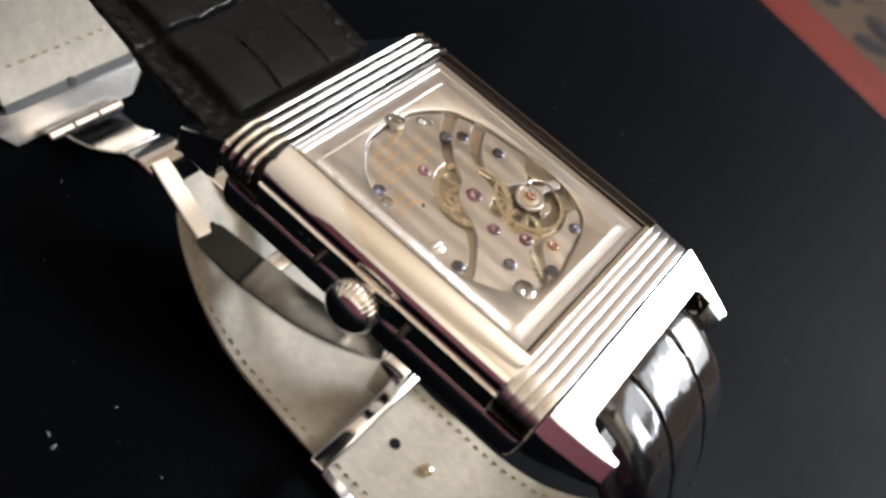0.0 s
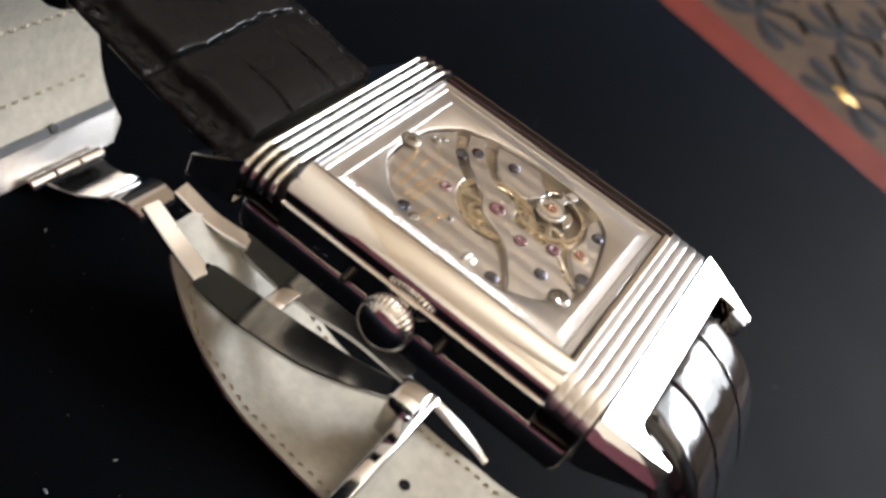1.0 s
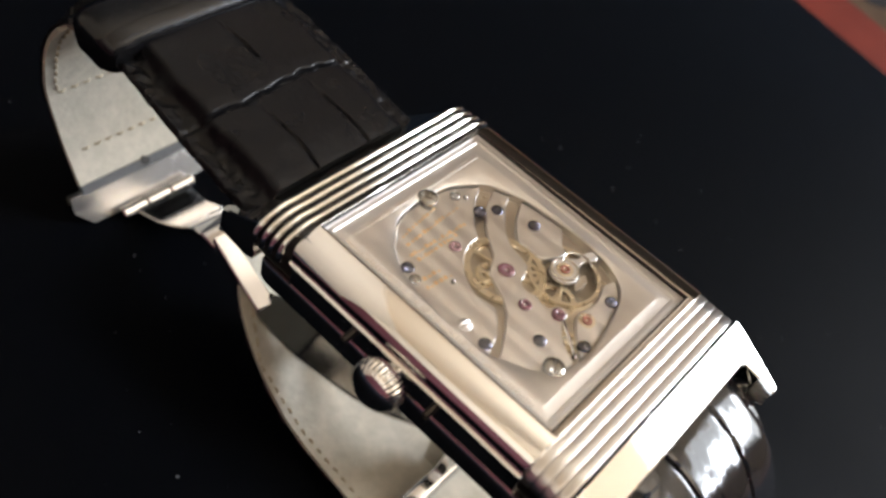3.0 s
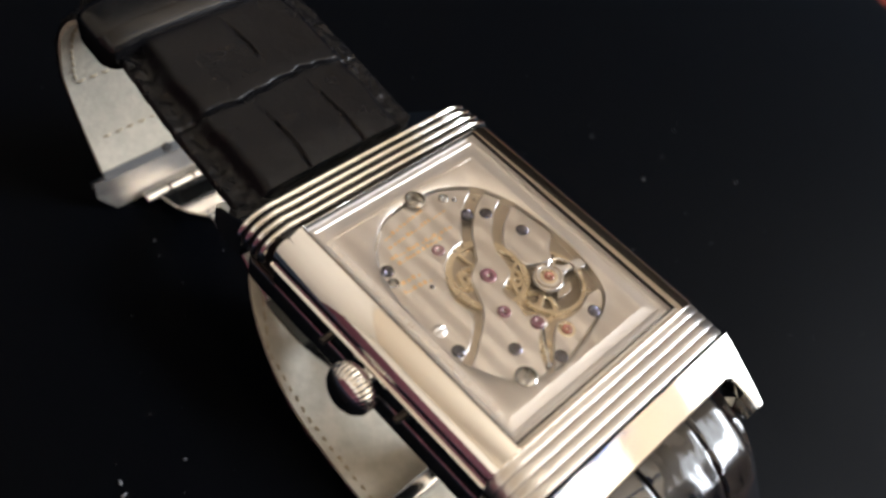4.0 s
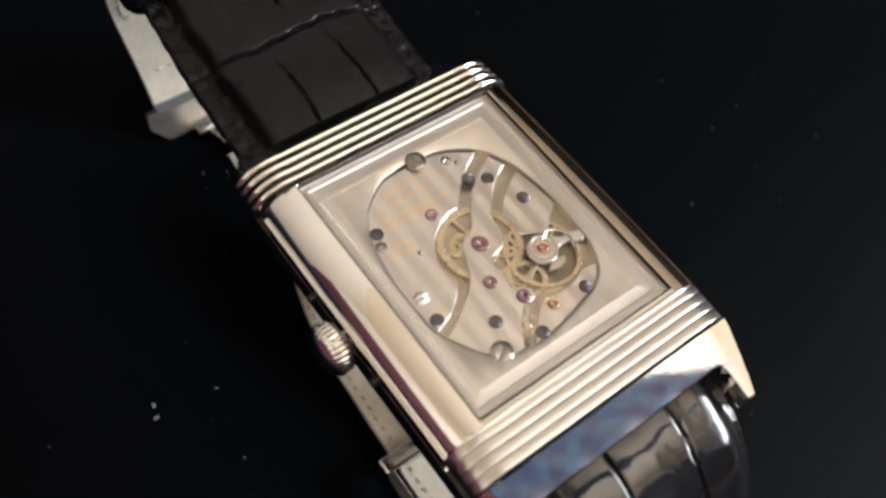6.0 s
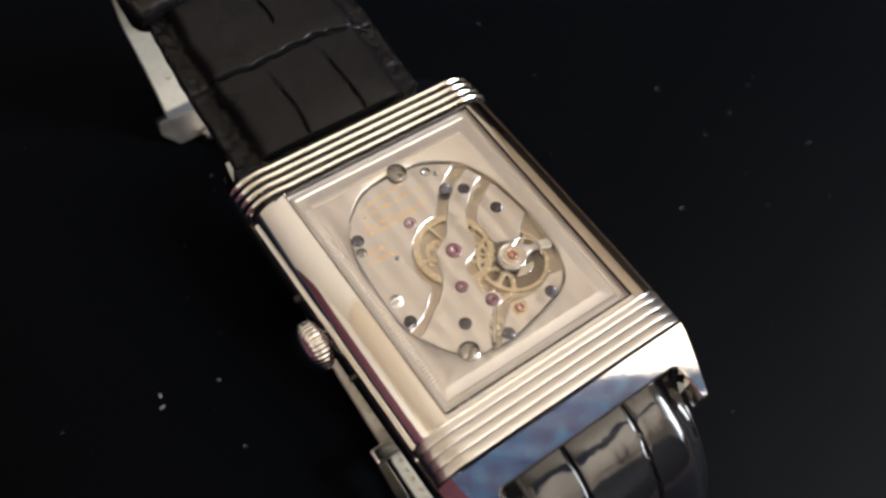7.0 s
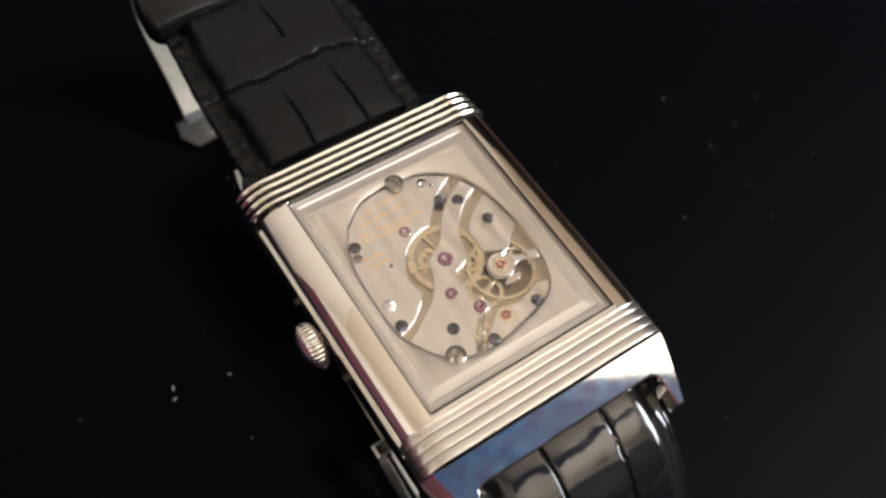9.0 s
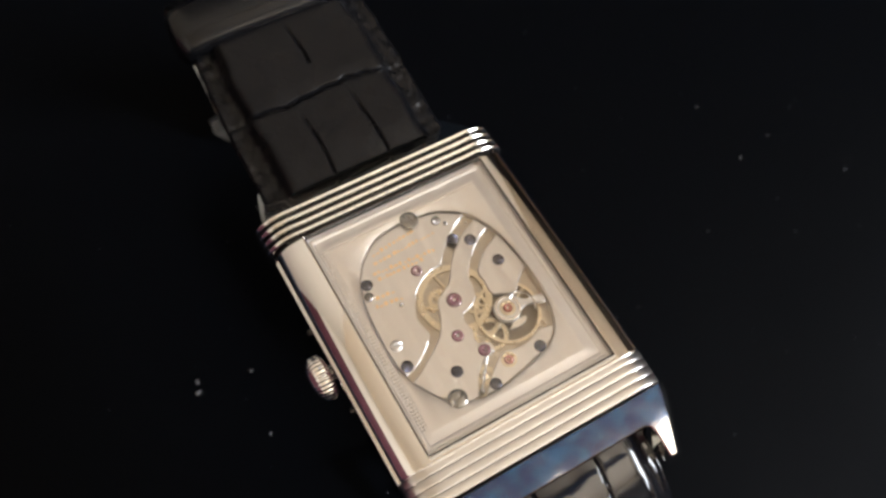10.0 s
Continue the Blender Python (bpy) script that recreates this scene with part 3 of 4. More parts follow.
part("regulator", tube([(x, y, -0.36) for x, y in curve2([(6.2, -0.2), (7.1, 0.1), (7.9, -0.4), (8.3, -1.4), (7.9, -2.4)], 6)], 0.09, 6), STEEL, cock, "bright steel index arm")
part("regulator_ring", loft([[(5.6 + r * math.cos(k * math.pi / 16), -0.95 + r * math.sin(k * math.pi / 16), z) for k in range(32)] for r, z in ((1.32, -0.42), (1.3, -0.32), (1.12, -0.32), (1.1, -0.42))], caps=False), STEEL, cock, "bright regulator ring round the cap jewel")
part("index_tail", prism(curve2([(4.6, -2.9), (5.4, -3.1), (6.4, -3.0), (6.9, -2.4), (6.2, -2.3), (5.2, -2.45)], 3), -0.85, -0.6, 0.06), STEEL, cock)
part("lever", tube([(x, y, -0.7) for x, y in curve2([(1.3, -4.2), (0.6, -5.0), (-0.2, -6.0), (-0.9, -6.9)], 5)], 0.13, 6), STEEL, movement)


def jewel_mesh(r, name, mat):
    bm = lathe([(r, -0.2), (r, 0.0), (r * 0.93, 0.08), (r * 0.75, 0.14), (r * 0.5, 0.13), (r * 0.26, 0.04), (r * 0.12, -0.08)], 22)
    finish(bm, 50)
    bm.transform(MM)
    me = bpy.data.meshes.new(name)
    bm.to_mesh(me)
    bm.free()
    me.materials.append(mat)
    return me


def screw_mesh(r, name, mat):
    """A polished head with a chamfer and a cut slot."""
    bm = lathe([(r, -0.25), (r, 0.03), (r * 0.9, 0.11), (r * 0.68, 0.18), (r * 0.35, 0.225), (0.02, 0.24)], 24)
    for v in bm.verts:
        if abs(v.co.y) < r * 0.1 and v.co.z > 0.1:
            v.co.z -= 0.1
    finish(bm, 25)
    bm.transform(MM)
    me = bpy.data.meshes.new(name)
    bm.to_mesh(me)
    bm.free()
    me.materials.append(mat)
    return me


ruby_big, ruby_mid = jewel_mesh(0.78, "jewel", RUBY), jewel_mesh(0.62, "jewel", RUBY)
cap_ruby, small_ruby = jewel_mesh(0.5, "jewel", PALE_RUBY), jewel_mesh(0.6, "jewel", MAUVE)
setting_bm = lathe([(0.78, -0.2), (0.78, 0.03), (0.66, 0.06), (0.54, 0.02)], 24)
finish(setting_bm, 40)
setting_bm.transform(MM)
setting_me = bpy.data.meshes.new("jewel_setting")
setting_bm.to_mesh(setting_me)
setting_bm.free()
setting_me.materials.append(BRASS)
for me, x, y, z in ((ruby_big, 1.5, 2.4, -0.72), (ruby_mid, -0.1, -1.0, -0.72), (ruby_mid, 1.4, -3.5, -0.6), (cap_ruby, 5.6, -0.95, -0.37), (cap_ruby, 3.0, -5.45, -0.7), (small_ruby, -0.2, 6.9, -0.72)):
    shared("jewel", me, movement, at_mm(x, y, z))
for x, y, z in ((5.6, -0.95, -0.38), (3.0, -5.45, -0.73)):
    shared("jewel_setting", setting_me, movement, at_mm(x, y, z))
blue_screw, grey_screw, big_screw = screw_mesh(0.6, "screw", BLUED), screw_mesh(0.5, "screw", SCREW), screw_mesh(0.95, "screw", SCREW)
ring_screw = screw_mesh(0.62, "screw", SATIN)
for i, (me, x, y) in enumerate(((grey_screw, 4.3, 10.9), (big_screw, 1.8, 12.1), (blue_screw, 4.8, 8.3), (blue_screw, 6.3, 7.4), (blue_screw, 7.7, 4.1), (blue_screw, -5.3, 7.8), (grey_screw, -5.7, 6.6), (ring_screw, -5.8, 0.9), (blue_screw, -5.9, -1.4), (blue_screw, -2.0, -4.1), (big_screw, -3.4, -6.5), (blue_screw, 0.6, -6.9), (blue_screw, 6.4, -5.7))):
    shared("screw", me, movement, at_mm(x, y, -0.36 if me is big_screw else -0.72, 37 + 71 * i, 1.0))
for x, y in ((-3.3, 4.4), (5.0, 10.2), (-0.9, -6.9)):
    shared("pin", big_screw, movement, at_mm(x, y, -0.74, 0, 0.25))

# gilt engraving: unreadable lines set as bars
bars = bmesh.new()
random.seed(5)
for row, (x0_, y0_, x1_, y1_) in enumerate(((-3.3, 10.3, 1.6, 10.9), (-3.6, 9.4, 3.2, 9.75), (-4.2, 8.45, 2.4, 8.0), (-4.0, 7.7, 1.0, 7.6), (-5.6, 5.2, -2.9, 4.9), (-5.2, 6.0, -3.4, 5.9))):
    d = Vector((x1_ - x0_, y1_ - y0_))
    t = 0.0
    while t < d.length:
        w = random.uniform(0.16, 0.4)
        p = Vector((x0_, y0_)) + d.normalized() * t
        bb = box(0, w, -0.03, random.choice((0.24, 0.34, 0.12)), 0, 0.014)
        bb.transform(Matrix.Translation((p.x, p.y, -0.749)) @ Matrix.Rotation(math.atan2(d.y, d.x), 4, "Z"))
        tmp = bpy.data.meshes.new("tmp")
        bb.to_mesh(tmp)
        bb.free()
        bars.from_mesh(tmp)
        bpy.data.meshes.remove(tmp)
        t += w + random.uniform(0.1, 0.3)
part("engraving", bars, GOLD_FILL, barrel_bridge, "gilt engraved lines", smooth=0, fix=False)

# pearled dots along the flange of the window
dots = bmesh.new()


def add_dot(x, y, z, r):
    vs = [dots.verts.new((x + r * math.cos(k * math.pi / 3), y + r * math.sin(k * math.pi / 3), z)) for k in range(6)]
    top = dots.verts.new((x, y, z + r * 0.6))
    for k in range(6):
        dots.faces.new((vs[k], vs[(k + 1) % 6], top))


for k in range(60):
    for j in range(3):
        if (k * 7 + j * 3) % 11:
            add_dot(px0 - 0.22 - 0.3 * j, -7.6 + 0.345 * k, -0.075, 0.12)
for k in range(50):
    add_dot(px0 + 0.2 + 0.335 * k, py1 - 0.4, -0.01, 0.1)
part("pearling", dots, STEEL, flange, "fine pearled dots", fix=False)

# crown
crown_bm = lathe([(1.2, 0.0), (1.9, 0.1), (2.2, 0.35), (2.32, 0.8), (2.32, 1.4), (2.16, 1.75), (1.85, 2.15), (1.35, 2.45), (0.7, 2.62), (0.05, 2.68)], 192, lambda i, k: (0.06 * math.cos(2 * math.pi * k / 6)) * (0, 0.3, 1, 1, 1, 0.3, 0, 0, 0, 0)[i])
crown_bm.transform(Matrix.Translation((CX - HW - 0.2, 2.6, -4.1)) @ Matrix.Rotation(radians(-90), 4, "Y"))
crown = part("crown", crown_bm, STEEL, watch, "fluted polished steel crown", smooth=50)
stem = lathe([(0.9, -1.0), (0.9, 0.3)], 16)
stem.transform(Matrix.Translation((CX - HW + 0.1, 2.6, -4.1)) @ Matrix.Rotation(radians(-90), 4, "Y"))
part("stem", stem, STEEL, crown)
for y in (7.6, -1.6):
    pusher = lathe([(0.34, -0.5), (0.34, 0.3), (0.24, 0.42), (0.05, 0.44)], 14)
    pusher.transform(Matrix.Translation((CX - HW + 0.2, y, -4.6)) @ Matrix.Rotation(radians(-90), 4, "Y"))
    # pins take the steel darkened for the flank's shade
    part("side_pin", pusher, SHADE_STEEL, carriage)

# ---------------------------------------------------------------- strap
SX = 1.4
SINK, PIVOT = 0.062, Vector((-57.0, -14.0, 52.0))


def sunk(bm):
    """The lower half of the loop leans away to one side and lies deeper."""
    bm.transform(Matrix.Translation(PIVOT) @ Matrix.Diagonal((1 + SINK, 1 + SINK, 1 + SINK, 1)) @ Matrix.Translation(-PIVOT))
    return bm


def lean(y, z):
    f = min(max((-6.0 - z) / 24.0, 0.0), 1.0)
    k = SINK * f * f * (3 - 2 * f)
    return (y + k * (y - PIVOT.y), z + k * (z - PIVOT.z), SX + k * (SX - PIVOT.x))


class Band:
    """A strap half: the curve of its inner face in the y-z plane, with outward normals."""

    def __init__(self, points, turn, widths, thick, tip=0.0):
        self.tip = tip
        pts = smooth_curve([lean(*p) for p in points], 24)
        self.p, self.s = pts, [0.0]
        for a, b in zip(pts, pts[1:]):
            self.s.append(self.s[-1] + (b - a).length)
        self.turn, self.widths, self.thick = turn, widths, thick
        self.length = self.s[-1]

    def point(self, s):
        i = max(0, min(len(self.s) - 2, int(np.searchsorted(self.s, s)) - 1))
        f = (s - self.s[i]) / max(self.s[i + 1] - self.s[i], 1e-9)
        p = self.p[i].lerp(self.p[i + 1], f)
        a, b = self.p[max(i - 2, 0)], self.p[min(i + 3, len(self.p) - 1)]
        d = Vector((b.x - a.x, b.y - a.y)).normalized()
        n = Vector((-d.y, d.x)) * self.turn
        return p, d, n

    def half(self, s):
        w = float(np.interp(s, [a for a, _ in self.widths], [b for _, b in self.widths]))
        f = (s - self.length + self.tip) / self.tip if self.tip else 0.0
        return w * math.sqrt(max(1 - f * f, 0.02)) if f > 0 else w

    def depth(self, s):
        return float(np.interp(s, [a for a, _ in self.thick], [b for _, b in self.thick]))

    def place(self, s, x, h):
        p, d, n = self.point(s)
        return (p.z + x, p.x + n.x * h, p.y + n.y * h)


def seam(r, k, x, wob):
    """The ragged line between two rows of scales."""
    return r + 0.28 * math.sin(x * 0.5 + k * 1.7 + wob) + 0.35 * noise.noise(Vector((x * 0.6, k * 3.0, wob))) + 0.05 * noise.noise(Vector((x * 1.7, k * 5.0, wob)))


def crease(s, x, rows, cols, wob):
    """Depth of the furrows between the scales; cols: (x, start, end) of each long furrow."""
    v = 0.0
    for k, r in enumerate(rows):
        w = seam(r, k, x, wob)
        v = max(v, 1.5 * math.exp(-((s - w) / 0.2) ** 2))
    for j, (c, sa, sb) in enumerate(cols):
        if sa - 0.5 < s < sb + 0.5:
            w = c + 0.25 * math.sin(s * 0.4 + j)
            fade = min(1.0, max(0.0, (s - sa + 0.5) / 1.0), max(0.0, (sb + 0.5 - s) / 3.5))
            v = max(v, 1.0 * fade * math.exp(-((x - w) / 0.13) ** 2))
    return v


def strap_shell(band, s0, s1, rows, cols, wob, base=0.55, across=120, pitch=0.17, pad=2.0, soft=0.3, front=0.0, rag=1.0):
    rings = []
    n = int((s1 - s0) / pitch)
    for i in range(n + 1):
        s = s0 + (s1 - s0) * i / n
        hw, th = band.half(s), band.depth(s)
        swell = 0.0
        for k, (ra, rb) in enumerate(zip([s0] + rows, rows + [s1])):
            if ra <= s < rb:
                swell = math.sin(math.pi * min(max((s - ra) / (rb - ra), 0), 1)) ** 0.8 * (0.2 + 0.08 * (k % 2))
        top = []
        for k in range(across + 1):
            u = -1 + 2 * k / across
            x = u * hw + 0.14 * noise.noise(Vector((s * 0.5, 7 * (1 if u > 0 else -1), wob))) * abs(u) ** 6
            edge = abs(u)
            rim = hw * (1 - edge)
            body = 1 / (1 + math.exp(-(rim - pad - 0.5 * noise.noise(Vector((s * 0.25, 3 if u > 0 else -3, wob)))) / soft))
            h = th * (0.46 + 0.54 * body * (1 - 0.16 * edge ** 2)) + swell * body
            for q, r in enumerate(rows):
                w = seam(r, q, x, wob)
                h += 0.04 * math.exp(-((s - w - 1.5) / 0.7) ** 2) * body
            if front and s < 5.5:
                h -= front * ((5.5 - s) / 5.5) ** 2 * body + 0.35 * max(0.0, 1 - s / 0.35) ** 2
            if rim < 0.35:
                h -= 0.5 * (1 - rim / 0.35) ** 2
            h -= 0.36 * crease(s, x, rows, cols, wob) * (0.25 + 0.75 * body)
            h += rag * (1 - body) * (0.22 * noise.noise(Vector((x * 1.3, s * 1.1, wob))) + 0.08 * noise.noise(Vector((x * 3.1, s * 1.9, wob))))
            h += 0.07 * noise.noise(Vector((x * 0.4, s * 0.35, wob))) + 0.008 * noise.noise(Vector((x * 1.6, s * 1.5, wob)))
            top.append(band.place(s, x, max(h, base + 0.2)))
        low = [band.place(s, hw * 0.985, base), band.place(s, -hw * 0.985, base)]
        rings.append(top + low)
    return loft(rings)


def lining_shell(band, s0, s1, base=0.55, pitch=0.5, across=12):
    rings = []
    n = int((s1 - s0) / pitch)
    for i in range(n + 1):
        s = s0 + (s1 - s0) * i / n
        hw = band.half(s) * (0.9 if s < 32 else 0.985)
        inner = [band.place(s, hw * (-1 + 2 * k / across), 0.08 * noise.noise(Vector((hw * (-1 + 2 * k / across) * 0.3, s * 0.25, 3)))) for k in range(across + 1)]
        outer = [band.place(s, hw, base * 0.9), band.place(s, -hw, base * 0.9)]
        rings.append(inner + outer)
    return loft(rings)


upper = Band([(21.5, -5.6), (26.0, -5.2), (30.0, -4.5), (34.0, -3.7), (38.0, -3.0), (42.0, -2.4), (45.5, -2.3), (48.8, -3.0), (51.5, -4.7), (53.8, -7.5), (55.4, -10.8), (56.5, -15.0), (56.6, -18.0), (55.7, -21.8), (54.2, -25.8), (52.2, -29.3)], 1, [(0, 11.0), (12, 10.9), (22, 10.4), (32, 9.7), (70, 9.4)], [(0, 3.2), (8, 3.1), (14, 2.8), (22, 2.5), (32, 2.2), (70, 2.2)])
lower = Band([(-14.6, -4.7), (-17.6, -4.9), (-20.4, -6.3), (-22.8, -9.2), (-25.3, -14.2), (-27.4, -21.0), (-27.6, -27.0), (-25.0, -33.0), (-20.0, -37.3), (-14.0, -38.9), (-8.8, -38.9), (-3.4, -39.0), (2.0, -38.4), (8.0, -37.6), (14.0, -36.3), (19.0, -33.7), (24.0, -30.7), (29.0, -28.0), (32.0, -26.5)], -1, [(0, 10.3), (5, 10.4), (12, 10.8), (30, 10.2), (45, 9.2), (60, 8.9), (90, 8.5), (200, 8.2)], [(0, 3.3), (10, 3.2), (25, 2.7), (40, 2.2), (200, 1.9)], 20.0)
upper_strap = part("strap", strap_shell(upper, 0.75, upper.length, [10.6, 21.5, 32, 42, 52], [(-3.0, 0, 9.0), (3.4, 0, 9.4), (0.3, 14.0, 19.5), (-3.2, 22, 31), (3.6, 22, 31), (0.4, 33, 41)], 0.4, pitch=0.1, across=140, pad=2.5, soft=0.2, front=0.75), LEATHER, watch, "black alligator strap half with large square scales", fix=True)
part("lining", lining_shell(upper, 2.0, upper.length), LINING, upper_strap, "cream calf lining")
lower_strap = part("strap", strap_shell(lower, 0.0, lower.length - 1.0, [21.5, 32.0, 42, 52, 62, 72, 82], [(-3.2, 0, 19), (3.6, 0, 20), (-6.0, 20, 29), (0.6, 20, 29), (6.4, 20, 29), (-2.8, 31, 39), (3.8, 31, 39)], 1.9, rag=0.2), PATENT, watch, "glossy black alligator strap half curling under the case")
part("lining", lining_shell(lower, 2.0, lower.length), LINING, lower_strap, "cream calf lining with worn punched holes")


def stitches(band, runs):
    """Dashes of thread on the lining along runs of (s, x) corners."""
    bm = bmesh.new()
    for (sa, xa), (sb, xb) in runs:
        length = math.hypot(sb - sa, xb - xa)
        n = int(length / 1.5)
        for k in range(n):
            ring = []
            for f in (k / n + 0.004, (k + 0.62) / n):
                s, x = sa + (sb - sa) * f, xa + (xb - xa) * f + 0.05 * math.sin(k * 2.1)
                ring.append((s, x))
            path = [band.place(*ring[0], 0.02), band.place((ring[0][0] + ring[1][0]) / 2, (ring[0][1] + ring[1][1]) / 2, -0.24), band.place(*ring[1], 0.02)]
            t = tube(path, 0.17, 5)
            tmp = bpy.data.meshes.new("tmp")
            t.to_mesh(tmp)
            t.free()
            bm.from_mesh(tmp)
            bpy.data.meshes.remove(tmp)
    return bm


UL = upper.length
part("stitching", stitches(upper, [((UL - 40, -8.4), (UL - 15.5, -8.2)), ((UL - 40, 8.4), (UL - 15.5, 8.2)), ((UL - 15.5, -8.2), (UL - 15.5, 8.2)), ((UL - 5.2, -7.4), (UL - 5.2, 7.4))]), THREAD, upper_strap, fix=False)
LL = lower.length
part("stitching", stitches(lower, [((LL - 75, -7.6), (LL - 12, -7.5)), ((LL - 75, 7.6), (LL - 12, 7.5)), ((LL - 12, -7.5), (LL - 4, -3.5)), ((LL - 12, 7.5), (LL - 4, 3.5))]), THREAD, lower_strap, fix=False)
edge = [[upper.place(UL - 0.6 + g * 0.75, x, h) for x, h in ((-9.4, -0.35), (9.4, -0.35), (9.4, 0.3), (-9.4, 0.3))] for g in (0.0, 0.5, 1.0, 1.6)]
cut_edge = part("cut_edge", loft(edge), LEATHER_EDGE, upper_strap, "grey raw cut leather edge")
# a closed black disc stands for the shade inside the bar hole
hole_bm = lathe([(0.62, -0.2), (0.6, 0.07), (0.5, 0.09), (0.04, 0.05)], 16)
hx, hy, hz = upper.place(UL - 0.3, 0.0, -0.42)
hole_bm.transform(Matrix.Translation((hx, hy, hz)) @ Matrix.Rotation(radians(58), 4, "X"))
part("bar_hole", hole_bm, SHADE_BLACK, cut_edge, "black disc for the shaded spring bar hole")


def keeper(band, s0, s1, grow):
    """A stitched leather loop with rounded rims round the strap."""
    rings, n = [], 18
    for i in range(n + 1):
        e = 2 * i / n - 1
        s = s0 + (s1 - s0) * i / n
        g = grow * (1 - 0.75 * abs(e) ** 5) - 0.14 * math.exp(-((abs(e) - 0.7) / 0.08) ** 2)
        hw, th = band.half(s) + g * 0.85, band.depth(s) / 2 + g
        ring = []
        for k in range(56):
            a = 2 * math.pi * k / 56
            c, d = math.cos(a), math.sin(a)
            ring.append(band.place(s, hw * math.copysign(abs(c) ** 0.35, c), band.depth(s) / 2 + th * math.copysign(abs(d) ** 0.55, d)))
        rings.append(ring)
    return loft(rings)


part("keeper", keeper(upper, 20.2, 26.6, 1.5), KEEPER_LEATHER, upper_strap, "black leather keeper loop")

# holes in the lining and the clasp's stud
for s_target in (-3.4,):
    i = min(range(len(lower.p)), key=lambda q: abs(lower.p[q].x - s_target) + (100 if lower.s[q] < 40 else 0))
    c0, d0, n0 = lower.point(lower.s[i])
    hole = lathe([(0.75, 0.0), (0.68, 0.06), (0.6, 0.02), (0.45, -0.12)], 18)
    hole.transform(Matrix.Translation((c0.z, c0.x, c0.y)) @ Matrix.Rotation(math.atan2(d0.y, d0.x), 4, "X") @ Matrix.Translation((0, 0, 0.06)))
    part("punched_hole", hole, LEATHER, lower_strap, "dark punched hole")
stud = lathe([(0.55, -0.3), (0.8, 0.0), (0.78, 0.25), (0.5, 0.55), (0.1, 0.65)], 20)
stud.transform(Matrix.Translation((SX + 0.2, -8.8, -38.8)))

# ---------------------------------------------------------------- folding clasp
clasp = tagged(new("folding_clasp"), "polished steel folding clasp")
clasp.parent = watch


def ribbon(centre, widths, thick, bevel=0.15, tilt=0.0):
    """A bent strip of steel along a curve of (x, y, z)."""
    pts = smooth_curve(centre, 8)
    rings, n = [], len(pts)
    for i, p in enumerate(pts):
        d = (pts[min(i + 1, n - 1)] - pts[max(i - 1, 0)]).normalized()
        side = Vector((0, 0, 1)).cross(d).normalized() * -1
        up = side.cross(d).normalized()
        if up.z < 0:
            up = -up
        turn = Matrix.Rotation(radians(tilt), 3, d)
        side, up = turn @ side, turn @ up
        w = float(np.interp(i / (n - 1), np.linspace(0, 1, len(widths)), widths)) / 2
        b = bevel
        rings.append([p + side * (sx * w) + up * (sz * thick / 2) for sx, sz in ((-1, -0.7), (-1, 0.7), (-1 + b / w, 1), (1 - b / w, 1), (1, 0.7), (1, -0.7), (1 - b / w, -1), (-1 + b / w, -1))])
    return loft(rings)


RAIL_TILT = 18.0
near_rail = part("side_rail", sunk(ribbon([(-1.5, 26.6, -28.5), (-1.7, 25.2, -28.6), (-1.2, 20, -29.1), (-0.7, 17, -29.4), (0.2, 12, -29.7), (1.2, 8, -29.7), (3.2, 3.0, -29.8)], [2.4, 3.6, 4.3, 4.2, 4.0, 3.3, 2.2], 1.3, 0.15, RAIL_TILT)), CLASP_STEEL, clasp, "curved dark steel side rail")
part("rail_end", sunk(ribbon([(-0.9, 35.0, -25.8), (-1.5, 30, -27.4), (-2.1, 25.6, -28.3)], [2.3, 2.4, 2.5], 0.9)), CLASP_STEEL, near_rail, "bright narrow end of the rail")
far_rail = part("side_rail", sunk(ribbon([(5.7, 26.6, -28.5), (5.9, 25.2, -28.6), (6.1, 20, -29.1), (6.6, 15, -29.6), (7.0, 10, -29.7), (6.5, 2.5, -30.0)], [2.0, 3.4, 4.0, 3.6, 3.0, 2.2], 1.3, 0.15, RAIL_TILT + 5)), CLASP_STEEL, clasp, "curved dark steel side rail")
part("rail_end", sunk(ribbon([(3.5, 35.0, -25.9), (4.1, 30.3, -27.4), (5.5, 25.8, -28.3)], [2.3, 2.3, 2.2], 0.9)), CLASP_STEEL, far_rail, "bright narrow end of the rail")
part("cross_bar", sunk(box(0.4, 5.2, 17.5, 19.8, -30.0, -28.9, 0.2)), CLASP_STEEL, clasp, "polished cross bar between the rails")
part("blade", sunk(ribbon([(1.9, 49.0, -33.8), (1.8, 44.8, -32.6), (1.7, 41.5, -30.6), (1.6, 39.5, -29.0), (1.5, 37.8, -28.3), (1.5, 35.6, -28.5)], [8.0, 6.8, 6.2, 6.0, 5.8, 5.6], 1.1)), CLASP_STEEL, clasp, "polished bent blade")
part("clasp_plate", sunk(loft([[(SX + x, y + dy, z + dz) for x, y, z in ((-9.9, 53.0, -30.7), (-10.1, 52.0, -32.4), (-8.2, 50.7, -34.2), (8.4, 50.7, -34.2), (10.6, 52.0, -32.4), (10.2, 53.0, -30.7))] for dy, dz in ((0, 0), (0.85, -0.5))])), BRUSHED_CLASP, clasp, "grey brushed steel clasp plate")
for k in range(3):
    kn = lathe([(0.8, 0.0), (0.95, 0.15), (0.95, 3.3), (0.8, 3.45)], 18)
    kn.transform(Matrix.Translation((SX - 5.0 + 3.55 * k, 49.8, -33.9)) @ Matrix.Rotation(radians(90), 4, "Y"))
    part("hinge_knuckle", sunk(kn), CLASP_STEEL, clasp)
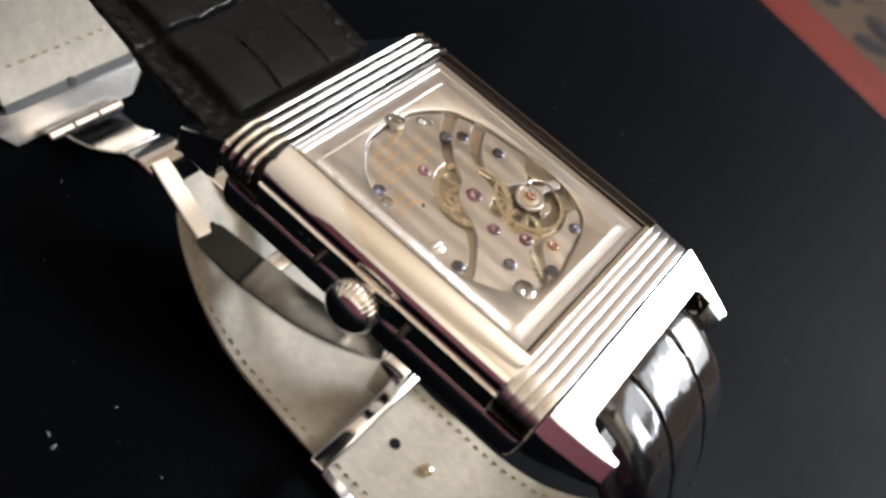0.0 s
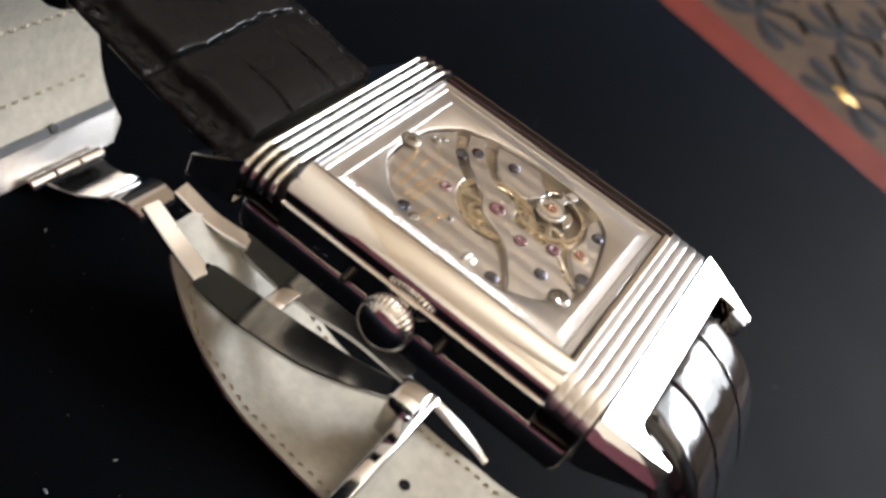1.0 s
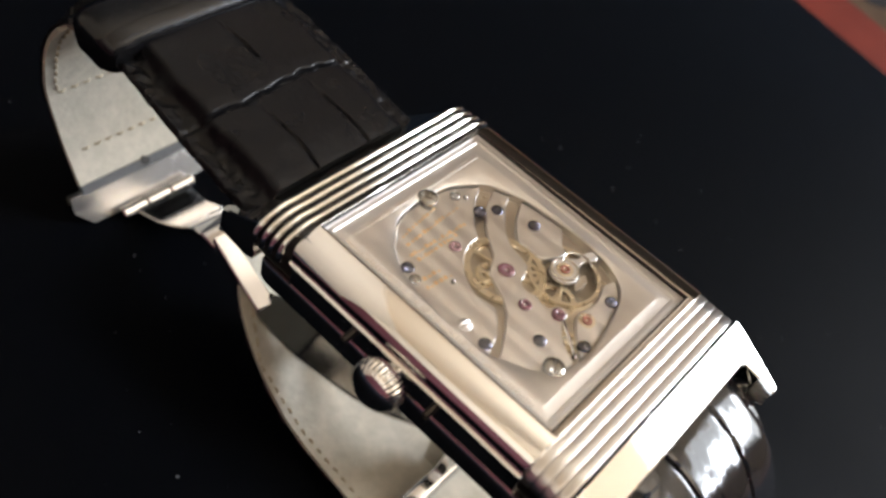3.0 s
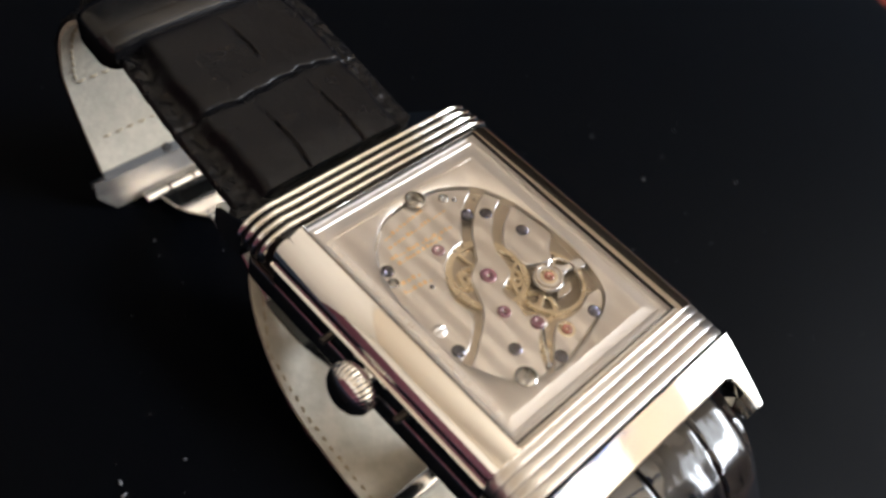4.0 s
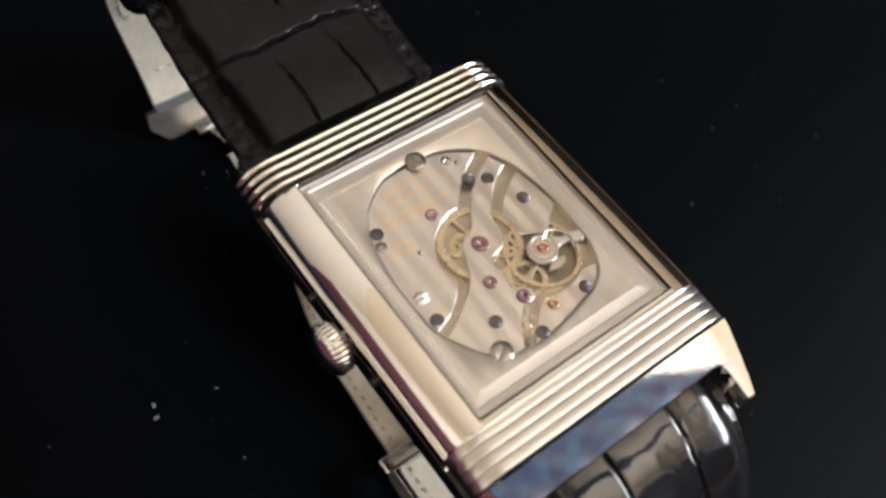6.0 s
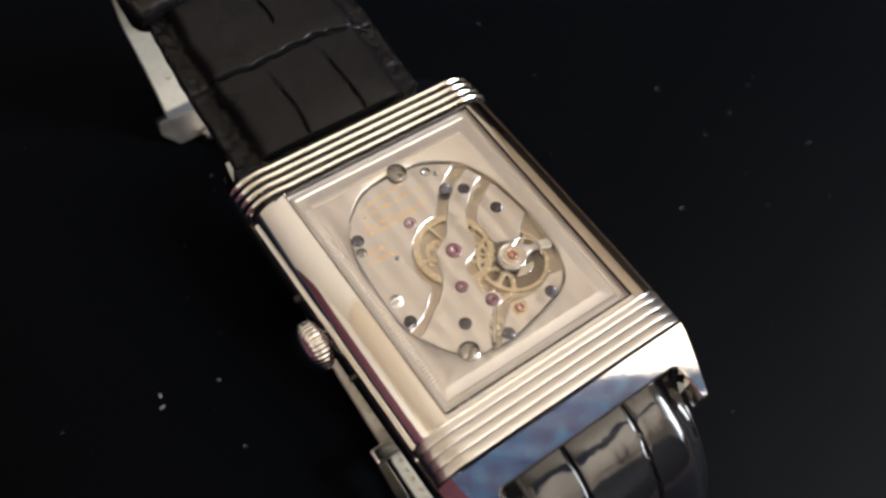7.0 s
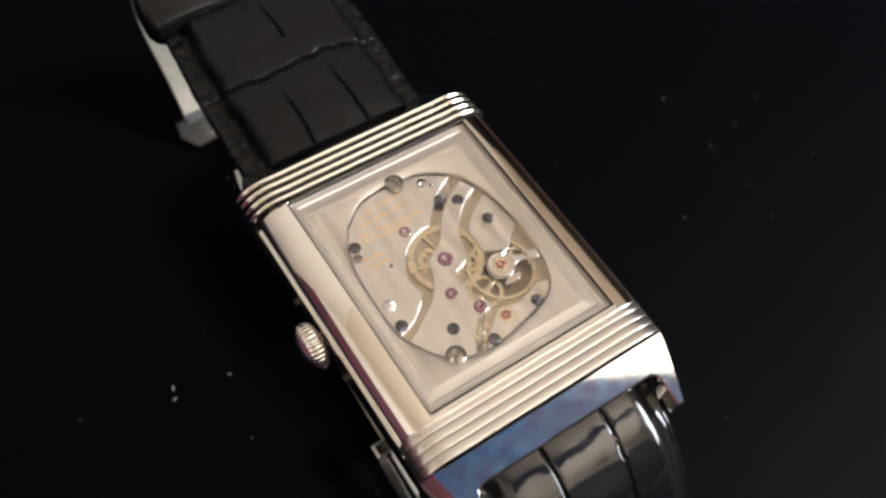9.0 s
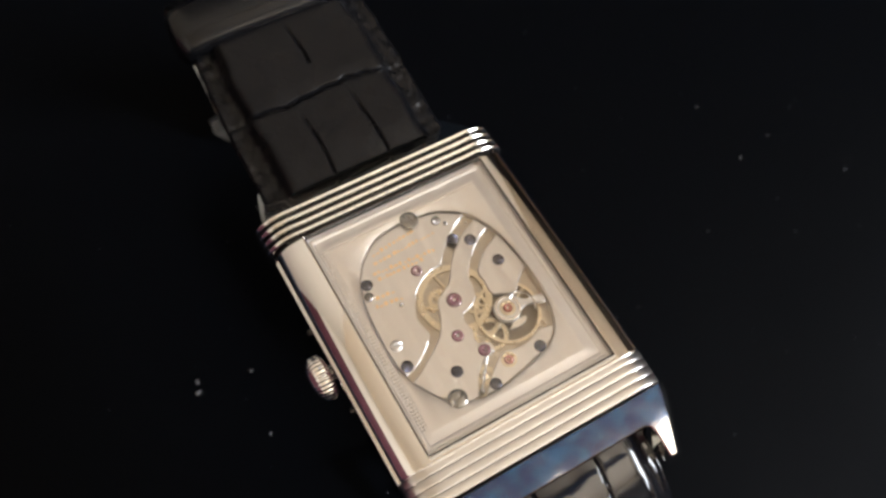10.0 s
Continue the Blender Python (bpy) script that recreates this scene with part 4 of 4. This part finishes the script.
part("buckle_bar", sunk(box(SX - 10.6, SX + 10.2, -1.2, 0.9, -37.6, -35.4, 0.45, 3)), CLASP_STEEL, clasp, "bright steel buckle bar")
for side in (-1, 1):
    part("buckle_arm", sunk(ribbon([(SX + side * 9.9, 0.0, -36.6), (SX + side * 9.9, -4.0, -37.5), (SX + side * 9.8, -7.0, -38.4), (SX + side * 9.5, -9.5, -39.2)], [1.1, 1.4, 1.2, 0.8], 1.2)), CLASP_STEEL, clasp)
part("buckle_link", sunk(box(2.0, 6.4, -0.8, 2.6, -35.6, -29.4, 0.4, 2)), CLASP_STEEL, clasp)
part("stud", sunk(stud), BRASS, clasp, "small brass stud")

# ---------------------------------------------------------------- lint on the mat
def lint_mesh(seed, size):
    rng = random.Random(seed)
    bm = bmesh.new()
    bmesh.ops.create_icosphere(bm, subdivisions=1, radius=1.0)
    for v in bm.verts:
        v.co *= rng.uniform(0.6, 1.2)
        v.co.x *= rng.uniform(0.9, 1.1)
        v.co.z = max(v.co.z, -0.6)
    bm.transform(Matrix.Diagonal((size * 1.5, size * 0.7, size * 0.5, 1)))
    finish(bm)
    bm.transform(MM)
    me = bpy.data.meshes.new("lint_speck")
    bm.to_mesh(me)
    bm.free()
    me.materials.append(LINT)
    return me


SPECKS = ((0.0496, 0.0474), (0.0847, 0.0153), (-0.0023, 0.0426), (-0.0161, 0.0156), (-0.0233, 0.0176), (-0.0238, 0.0161), (0.0577, 0.0029), (0.0706, 0.0113), (0.0720, 0.0024), (0.0712, -0.0039), (0.0777, 0.0126), (0.0692, 0.0225), (0.0422, -0.0258), (0.0731, -0.0458), (-0.0176, 0.0064), (0.0863, 0.0013))
LINT_SHAPES = [lint_mesh(k, 0.32 + 0.05 * k) for k in range(4)]
for k, (x, y) in enumerate(SPECKS):
    speck = new("lint_speck", LINT_SHAPES[k % 4])
    speck.matrix_basis = Matrix.Translation((x, y, 0.00015)) @ Matrix.Rotation(k * 1.9, 4, "Z") @ Matrix.Diagonal((0.4, 0.4, 0.4, 1) if k not in (4, 5) else (0.85, 0.85, 0.7, 1))
    tagged(speck, "pale speck of lint on the black velvet mat", "lint", group="lint specks on the mat")
rng = random.Random(11)
dust = bmesh.new()
for k in range(420):
    x, y, r = rng.uniform(-0.12, 0.155), rng.uniform(-0.12, 0.16), rng.uniform(0.00003, 0.0001)
    vs = [dust.verts.new((x + r * math.cos(a) * rng.uniform(0.7, 1.5), y + r * math.sin(a), 0.00002)) for a in (0, 1.57, 3.14, 4.71)]
    peak = dust.verts.new((x, y, 0.00002 + r * 0.6))
    for j in range(4):
        dust.faces.new((vs[j], vs[(j + 1) % 4], peak))
tagged(part("dust", dust, LINT, mm=False, fix=False), "fine pale dust scattered on the velvet", "dust", kind="stuff")

# ---------------------------------------------------------------- brocade figures on the cloth
def petal_mesh(name, w, h, mat):
    bm = bmesh.new()
    n = 18
    rim = [bm.verts.new((w * math.sin(2 * math.pi * k / n) * (0.6 + 0.4 * math.cos(2 * math.pi * k / n)), h * math.cos(2 * math.pi * k / n), 0.0)) for k in range(n)]
    mid = bm.verts.new((0, 0, 0.0006))
    for k in range(n):
        bm.faces.new((rim[k], rim[(k + 1) % n], mid))
    me = bpy.data.meshes.new(name)
    bm.to_mesh(me)
    bm.free()
    me.materials.append(mat)
    return me


PETAL, LEAF, BUD = petal_mesh("petal", 0.0062, 0.0075, DARK_THREAD), petal_mesh("leaf", 0.0045, 0.009, DARK_THREAD), petal_mesh("bud", 0.0045, 0.0045, GOLD_THREAD)
rng = random.Random(3)
for i in range(5):
    for j in range(9):
        cx, cy = 0.2 + 0.03 * i + 0.004 * rng.uniform(-1, 1), -0.13 + 0.032 * j + (0.016 if i % 2 else 0) + 0.004 * rng.uniform(-1, 1)
        for k in range(5):
            a = 2 * math.pi * k / 5 + rng.uniform(-0.3, 0.3)
            shared("petal" if k % 2 else "leaf", PETAL if k % 2 else LEAF, cloth, Matrix.Translation((cx + 0.0075 * math.cos(a), cy + 0.0075 * math.sin(a), -0.0008)) @ Matrix.Rotation(a - 1.57, 4, "Z"))
        if (i + j) % 2:
            shared("bud", BUD, cloth, Matrix.Translation((cx, cy, -0.0007)))
        vine = [(cx + 0.012 + 0.004 * math.sin(q), cy - 0.014 + 0.003 * q, -0.0008) for q in [0.6 * w for w in range(14)]]
        part("vine", tube(vine, 0.0009, 5), DARK_THREAD, cloth, mm=False)
